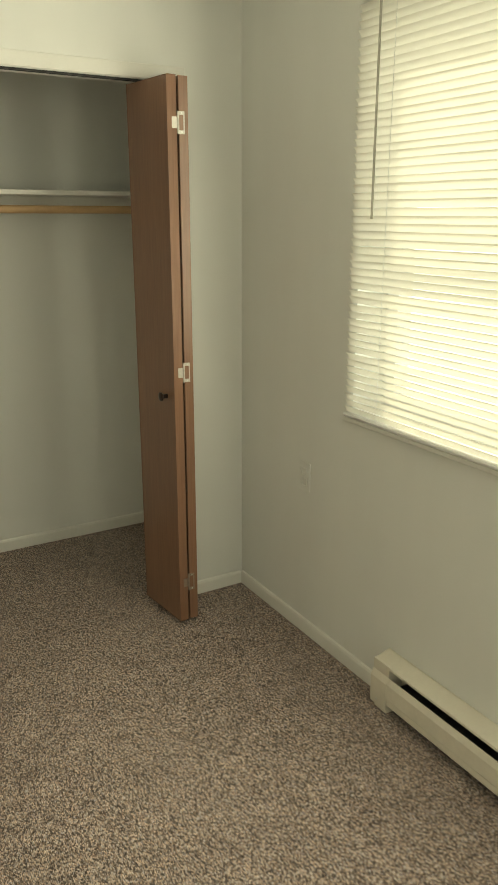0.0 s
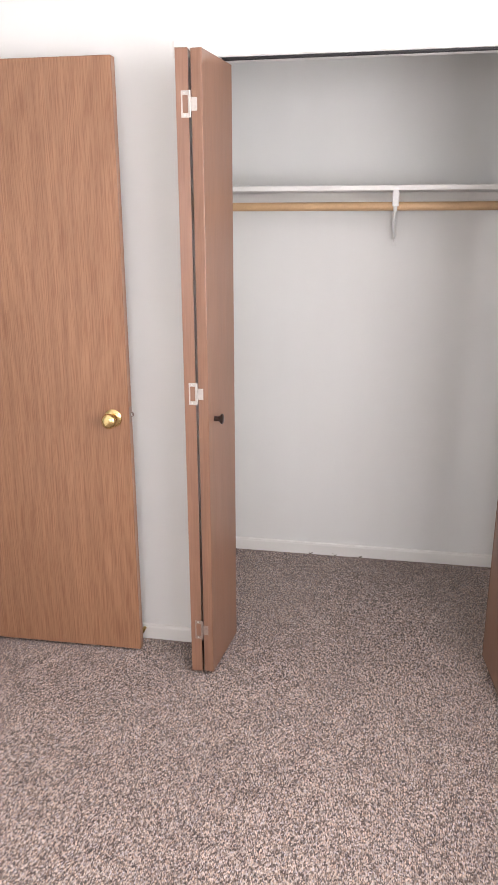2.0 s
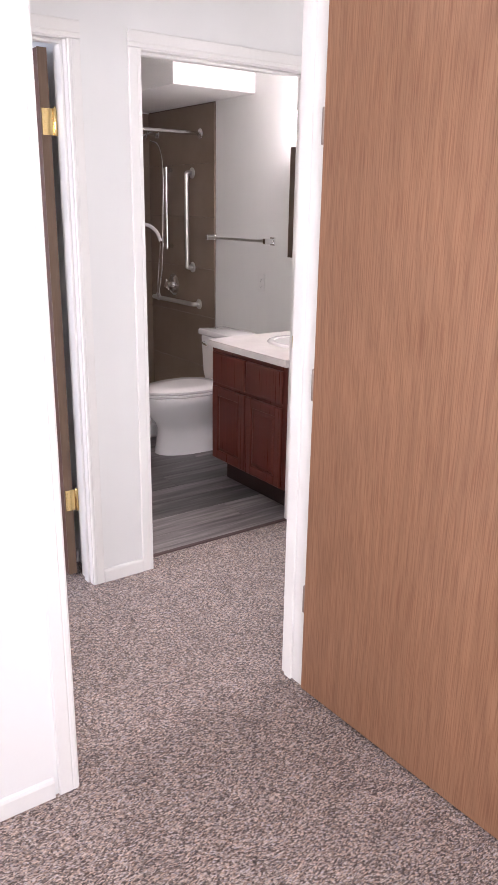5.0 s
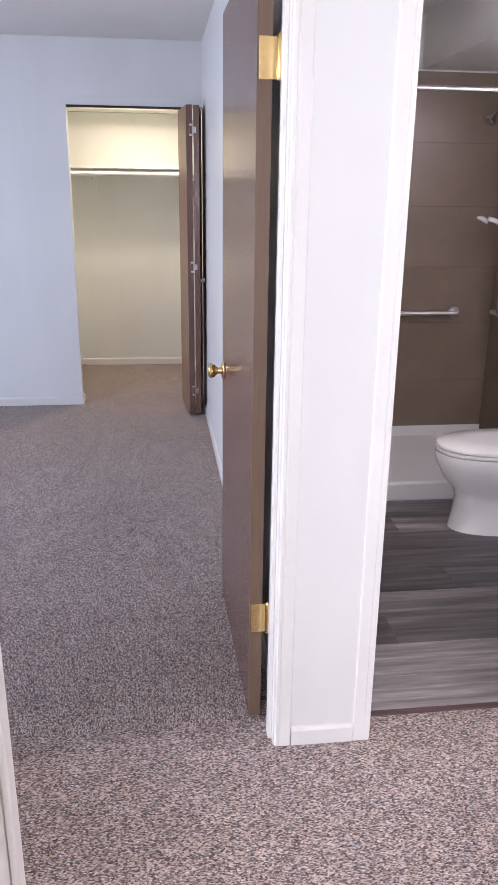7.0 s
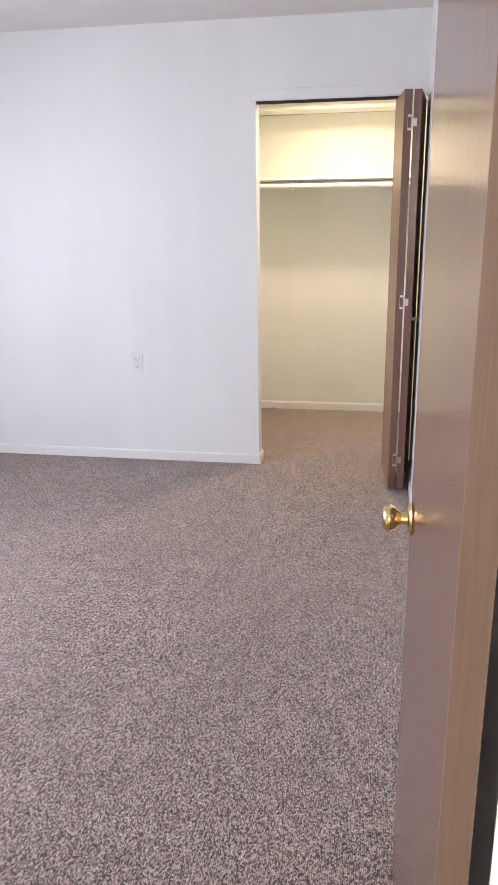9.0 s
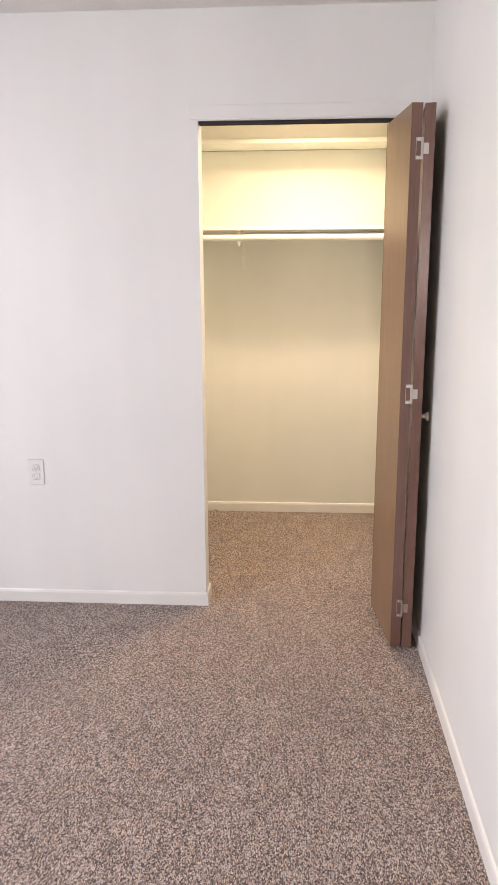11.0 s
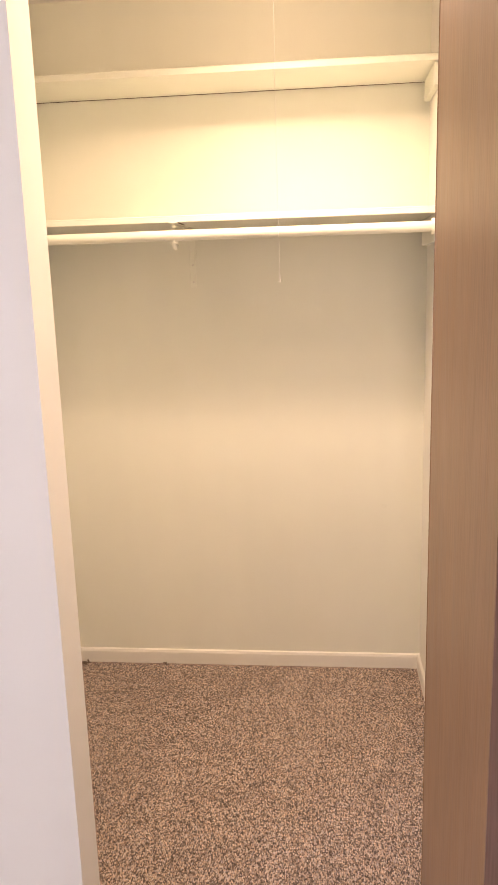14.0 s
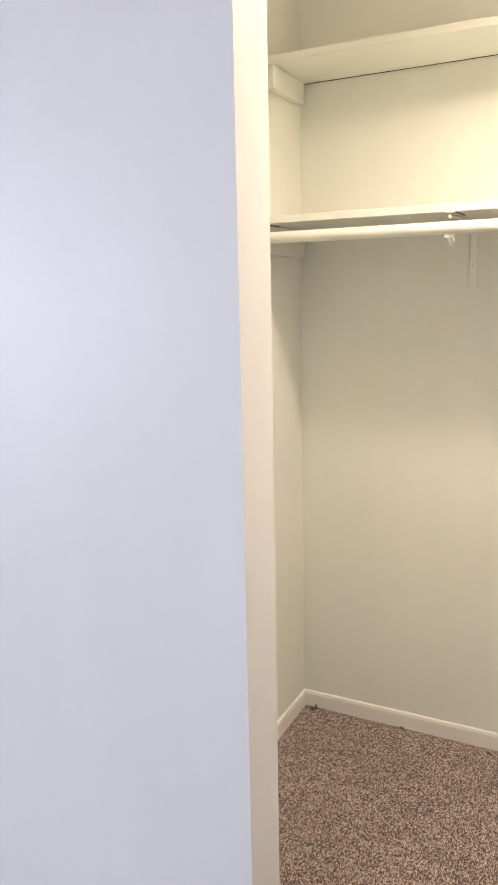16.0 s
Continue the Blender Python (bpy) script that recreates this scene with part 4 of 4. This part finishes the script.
for x in (0.0, 0.660):
    part("post", boxes((x - 0.013, -0.072, -0.018, x + 0.013, -0.010, 0.016), (x - 0.022, -0.0105, -0.026, x + 0.022, -0.0005, 0.024), bevel=0.002), CHROME, tb)

# mirror cabinet and vanity light
mc = thing("medicine_cabinet", "frameless mirror-fronted medicine cabinet above the sink", "mirror cabinet", (-2.715, TY1, 1.245))
part("body", box(0, -0.055, 0, 0.42, -0.0005, 0.60, 0.002), PAN, mc)
part("mirror", box(-0.006, -0.063, -0.006, 0.426, -0.0555, 0.606, 0.0015), MIRROR, mc, "mirror door")
vl = thing("vanity_light", "lit opal glass vanity light above the mirror", "wall lamp", (-2.40, TY1, 1.955))
part("backplate", box(-0.19, -0.018, -0.055, 0.19, -0.0005, 0.055, 0.005), CHROME, vl)
part("shade", lathe([(0.055, -0.215), (0.078, -0.205), (0.080, 0.0), (0.078, 0.205), (0.055, 0.215)], "x", 24, at=(0, -0.105, 0)), OPAL, vl, "glowing opal glass shade", smooth=True)
for x in (-0.15, 0.15):
    part("arm", tube([(x, -0.017, 0), (x, -0.030, 0)], 0.012, 10), CHROME, vl)


# vanity
VX, VW, VF, VH = -2.585, 0.670, 3.700, 0.788
van = thing("vanity_cabinet", "cherry-stained vanity cabinet with raised-panel doors", "cabinet", (VX, TY1 - 0.002, 0))
dy = VF - TY1
part("body", boxes((0, dy + 0.020, 0.145, 0.018, 0, VH), (VW - 0.018, dy + 0.02, 0.145, VW, 0, VH), (0.018, dy + 0.02, 0.145, VW - 0.018, -0.01, 0.163), (0.018, -0.012, 0.163, VW - 0.018, 0, VH)), CHERRY, van)
part("face_frame", boxes((0, dy, 0.145, 0.036, dy + 0.0195, VH), (VW - 0.036, dy, 0.145, VW, dy + 0.0195, VH), (VW / 2 - 0.018, dy, 0.145, VW / 2 + 0.018, dy + 0.0195, VH),
                         (0.036, dy, VH - 0.035, VW / 2 - 0.018, dy + 0.0195, VH), (VW / 2 + 0.018, dy, VH - 0.035, VW - 0.036, dy + 0.0195, VH),
                         (0.036, dy, 0.145, VW / 2 - 0.018, dy + 0.0195, 0.175), (VW / 2 + 0.018, dy, 0.145, VW - 0.036, dy + 0.0195, 0.175),
                         (0.036, dy, 0.56, VW / 2 - 0.018, dy + 0.0195, 0.60), (VW / 2 + 0.018, dy, 0.56, VW - 0.036, dy + 0.0195, 0.60)), CHERRY, van)
part("toe_kick", box(0.0, dy + 0.10, 0.0, VW, dy + 0.112, 0.144), surface("dark_toe_kick", (0.025, 0.010, 0.008), 0.6), van)


def raised_front(x0, x1, z0, z1, name, panel):
    f = part(name, boxes((x0, dy - 0.019, z0, x0 + 0.05, dy - 0.001, z1), (x1 - 0.05, dy - 0.019, z0, x1, dy - 0.001, z1),
                         (x0 + 0.05, dy - 0.019, z0, x1 - 0.05, dy - 0.001, z0 + 0.05), (x0 + 0.05, dy - 0.019, z1 - 0.05, x1 - 0.05, dy - 0.001, z1), bevel=0.003) if panel else
             box(x0, dy - 0.019, z0, x1, dy - 0.001, z1, 0.006, 2), CHERRY, van)
    if panel:
        a, b, c, d = x0 + 0.049, x1 - 0.049, z0 + 0.049, z1 - 0.049
        r = lambda k, y: [(a + k, y, c + k), (b - k, y, c + k), (b - k, y, d - k), (a + k, y, d - k)]
        part("panel", loft([r(0, dy - 0.002), r(0, dy - 0.008), r(0.022, dy - 0.0165), r(0.024, dy - 0.0165)]), CHERRY, f)
    return f


for x0, x1 in ((0.022, VW / 2 - 0.006), (VW / 2 + 0.006, VW - 0.022)):
    raised_front(x0, x1, 0.155, 0.572, "door", True)
    raised_front(x0, x1, 0.592, 0.760, "drawer_front", False)

ct = thing("countertop", "white cultured marble vanity top with backsplash", "countertop", (VX, TY1 - 0.002, VH))
top_bm = bmesh.new()
SX, SY, SA, SB = 0.36, -0.315, 0.205, 0.165
outer = []
NS = 40
x0, x1, y0, y1 = -0.018, VW + 0.018, dy - 0.028, 0.0
for i in range(NS):
    a = 2 * math.pi * i / NS
    ux, uy = math.cos(a), math.sin(a)
    k = min([(x1 - SX) / ux if ux > 1e-6 else 9, (x0 - SX) / ux if ux < -1e-6 else 9, (y1 - SY) / uy if uy > 1e-6 else 9, (y0 - SY) / uy if uy < -1e-6 else 9])
    outer.append((SX + ux * k, SY + uy * k))
corner_pts = [(x0, y0), (x1, y0), (x1, y1), (x0, y1)]
for cx, cy in corner_pts:
    j = min(range(NS), key=lambda i: (outer[i][0] - cx) ** 2 + (outer[i][1] - cy) ** 2)
    outer[j] = (cx, cy)
inner = [(SX + SA * math.cos(2 * math.pi * i / NS), SY + SB * math.sin(2 * math.pi * i / NS)) for i in range(NS)]
loft([[(x, y, 0.036) for x, y in inner], [(x, y, 0.036) for x, y in outer], [(x, y, 0.0) for x, y in outer], [(x, y, 0.0) for x, y in inner], [(x, y, 0.036) for x, y in inner]], top_bm, cap=False)
bmesh.ops.remove_doubles(top_bm, verts=top_bm.verts, dist=1e-6)
part("slab", top_bm, COUNTER, ct)
part("backsplash", box(x0, -0.020, 0.0365, x1, 0.0, 0.115, 0.004), COUNTER, ct)
sink = thing("sink", "oval white drop-in basin in the vanity top", "sink", (VX + SX, TY1 - 0.002 + SY, VH + 0.0362))
ell = lambda k, z: [(SA * k * math.cos(2 * math.pi * i / 36), SB * k * math.sin(2 * math.pi * i / 36), z) for i in range(36)]
part("rim", loft([ell(0.9, 0.002), ell(0.93, 0.010), ell(1.02, 0.012), ell(1.09, 0.007), ell(1.12, 0.0), ell(0.9, 0.0), ell(0.9, 0.002)], cap=False), PORCELAIN, sink, smooth=True)
part("bowl", loft([ell(0.905, 0.004), ell(0.86, -0.03), ell(0.72, -0.085), ell(0.45, -0.12), ell(0.12, -0.13)]), PORCELAIN, sink, smooth=True)
fau = thing("faucet", "chrome two-handle basin faucet", "faucet", (VX + SX, TY1 - 0.075, VH + 0.0362))
part("base", box(-0.080, -0.022, 0, 0.080, 0.022, 0.014, 0.006, 2), CHROME, fau)
part("spout", tube([(0, 0, 0.012), (0, -0.004, 0.055), (0, -0.045, 0.085), (0, -0.110, 0.070)], 0.011, 12), CHROME, fau, smooth=True)
for x in (-0.055, 0.055):
    part("handle", lathe([(0.014, 0.013), (0.012, 0.026), (0.020, 0.034), (0.021, 0.048), (0.012, 0.056)], "z", 16, at=(x, 0, 0)), CHROME, fau, smooth=True)


# toilet, facing -y
def rr(cx, cy, a, bf, bb, z, n=36):
    """An egg ring: half width a, front reach bf (towards -y), back reach bb."""
    out = []
    for i in range(n):
        t = 2 * math.pi * i / n
        c, s = math.cos(t), math.sin(t)
        out.append((cx + a * math.copysign(abs(c) ** 0.9, c), cy + (bb if s > 0 else bf) * math.copysign(abs(s) ** 0.95, s), z))
    return out


toi = thing("toilet", "white porcelain two-piece toilet with closed lid", "toilet", (-3.190, TY1 - 0.045, 0))
part("pedestal", loft([rr(0, -0.38, 0.136, 0.292, 0.22, 0.0), rr(0, -0.38, 0.134, 0.289, 0.22, 0.015), rr(0, -0.38, 0.128, 0.280, 0.21, 0.07), rr(0, -0.38, 0.124, 0.271, 0.21, 0.16),
                       rr(0, -0.39, 0.133, 0.279, 0.22, 0.205), rr(0, -0.41, 0.160, 0.305, 0.23, 0.255), rr(0, -0.425, 0.182, 0.325, 0.24, 0.32), rr(0, -0.43, 0.188, 0.335, 0.25, 0.370), rr(0, -0.43, 0.184, 0.332, 0.25, 0.385)]), PORCELAIN, toi, smooth=True)
part("seat", loft([rr(0, -0.42, 0.186, 0.336, 0.19, 0.388), rr(0, -0.42, 0.190, 0.341, 0.192, 0.392), rr(0, -0.42, 0.190, 0.341, 0.192, 0.402), rr(0, -0.42, 0.186, 0.336, 0.19, 0.406)]), PORCELAIN, toi, smooth=True)
part("lid", loft([rr(0, -0.42, 0.187, 0.337, 0.20, 0.409), rr(0, -0.42, 0.191, 0.342, 0.202, 0.413), rr(0, -0.42, 0.190, 0.340, 0.202, 0.424), rr(0, -0.42, 0.175, 0.319, 0.19, 0.433), rr(0, -0.42, 0.10, 0.18, 0.12, 0.436)]), PORCELAIN, toi, smooth=True)
part("hinge_bar", box(-0.09, -0.225, 0.388, 0.09, -0.200, 0.425, 0.008, 2), PORCELAIN, toi)
sq = lambda a, y0, y1, z: [(-a, y0, z), (a, y0, z), (a, y1, z), (-a, y1, z)]
bm = loft([sq(0.185, -0.185, -0.005, 0.386), sq(0.200, -0.195, -0.003, 0.45), sq(0.212, -0.203, -0.003, 0.700)])
bmesh.ops.bevel(bm, geom=[e for e in bm.edges], offset=0.014, segments=3, affect="EDGES", profile=0.5)
part("tank", bm, PORCELAIN, toi, smooth=True)
part("tank_lid", box(-0.225, -0.218, 0.702, 0.225, -0.001, 0.742, 0.012, 3), PORCELAIN, toi, smooth=True)
part("lever", tube([(-0.16, -0.204, 0.655), (-0.16, -0.222, 0.655), (-0.11, -0.228, 0.648), (-0.08, -0.226, 0.642)], 0.007, 8), CHROME, toi, "chrome flush lever")
for x in (-0.105, 0.105):
    part("bolt_cap", lathe([(0.014, 0.0), (0.014, 0.010), (0.008, 0.020)], "z", 12, at=(x * 1.28, -0.30, 0)), PORCELAIN, toi)

# ---------- carpet ends and marks ----------
for k, (x, y) in enumerate(((-6.90, 1.292), (-6.912, 1.30), (-6.920, 1.62), (0.62, 3.835), (0.74, 3.836), (0.86, 3.834))):
    tuft = thing("carpet_tuft", "frayed dark carpet tuft by the baseboard", "carpet tuft", (x, y, 0), random.uniform(0, 180), group="frayed carpet ends")
    bm = bmesh.new()
    for j in range(7):
        a = random.uniform(0, 6.28)
        tube([(0, 0, -0.001), (0.006 * math.cos(a), 0.006 * math.sin(a), 0.006), (0.012 * math.cos(a + 0.5), 0.012 * math.sin(a + 0.5), random.uniform(0.004, 0.014))], 0.0016, 5, bm, 3)
    part("yarn", bm, GROUT, tuft)

# ---------- pieces: bathroom planks and shower wall panels ----------
sub = structure("floor_bath", box(TX0, TY0, -0.06, -1.885, TY1, -0.004), DARK, "grey wood-look vinyl plank floor", "floor")
PWID, PLEN = 0.180, 1.22
cache = {}
row = 0
x = -1.888
while x > -3.54:
    xa = max(x - PWID, -3.54)
    y = TY0 + 0.021 - (row * 0.43) % PLEN
    while y < TY1:
        ya, yb = max(y, TY0 + 0.021), min(y + PLEN, TY1 - 0.001)
        if yb - ya > 0.02 and x - xa > 0.02:
            key = (round(x - xa, 3), round(yb - ya, 3))
            if key not in cache:
                cache[key] = mesh("plank", box(0, 0, -0.0038, key[0] - 0.0014, key[1] - 0.0014, 0.0, 0.0007), PLANK)
            p = new("plank", cache[key])
            p.parent = sub
            p.location = (xa, ya, 0.0)
        y += PLEN
    x -= PWID
    row += 1

backing = structure("shower_wall", boxes((TX0 + 0.0005, TY0 + 0.0205, 0.0, TX0 + 0.006, TY1 - 0.0005, 2.170), (TX0 + 0.006, TY1 - 0.006, 0.0, -3.602, TY1 - 0.0005, 2.176), (TX0 + 0.006, TY0 + 0.0205, 0.0, -3.602, TY0 + 0.0215, 2.176)), GROUT,
                    "brown shower wall of large panels with dark joints", "shower wall")
ROWS_Z = (0.0, 0.40, 0.765, 1.10, 1.45, 1.80, 2.170)
cache = {}


def panel_piece(w, h, axis):
    key = (round(w, 3), round(h, 3), axis)
    if key not in cache:
        e = 0.0012
        cache[key] = mesh("tile", box(0, e, e, 0.006, key[0] - e, key[1] - e, 0.001) if axis == "x" else box(e, -0.006, e, key[0] - e, 0, key[1] - e, 0.001), TILE)
    return cache[key]


for r, (za, zb) in enumerate(zip(ROWS_Z, ROWS_Z[1:])):
    y = TY0 + 0.021 - 0.0
    while y < TY1 - 0.012:
        ya, yb = max(y, TY0 + 0.021), min(y + 2.0, TY1 - 0.012)
        if yb - ya > 0.03:
            p = new("tile", panel_piece(yb - ya, zb - za, "x"))
            p.parent = backing
            p.location = (TX0 + 0.006, ya, za)
        y += 2.0
    x = TX0 + 0.012 - 0.0
    while x < -3.602:
        xa, xb = max(x, TX0 + 0.012), min(x + 2.0, -3.602)
        if xb - xa > 0.03:
            p = new("tile", panel_piece(xb - xa, zb - za, "y"))
            p.parent = backing
            p.location = (xa, TY1 - 0.006, za)
            p = new("tile", panel_piece(xb - xa, zb - za, "y"))
            p.parent = backing
            p.location = (xa, TY0 + 0.0276, za)
        x += 2.0
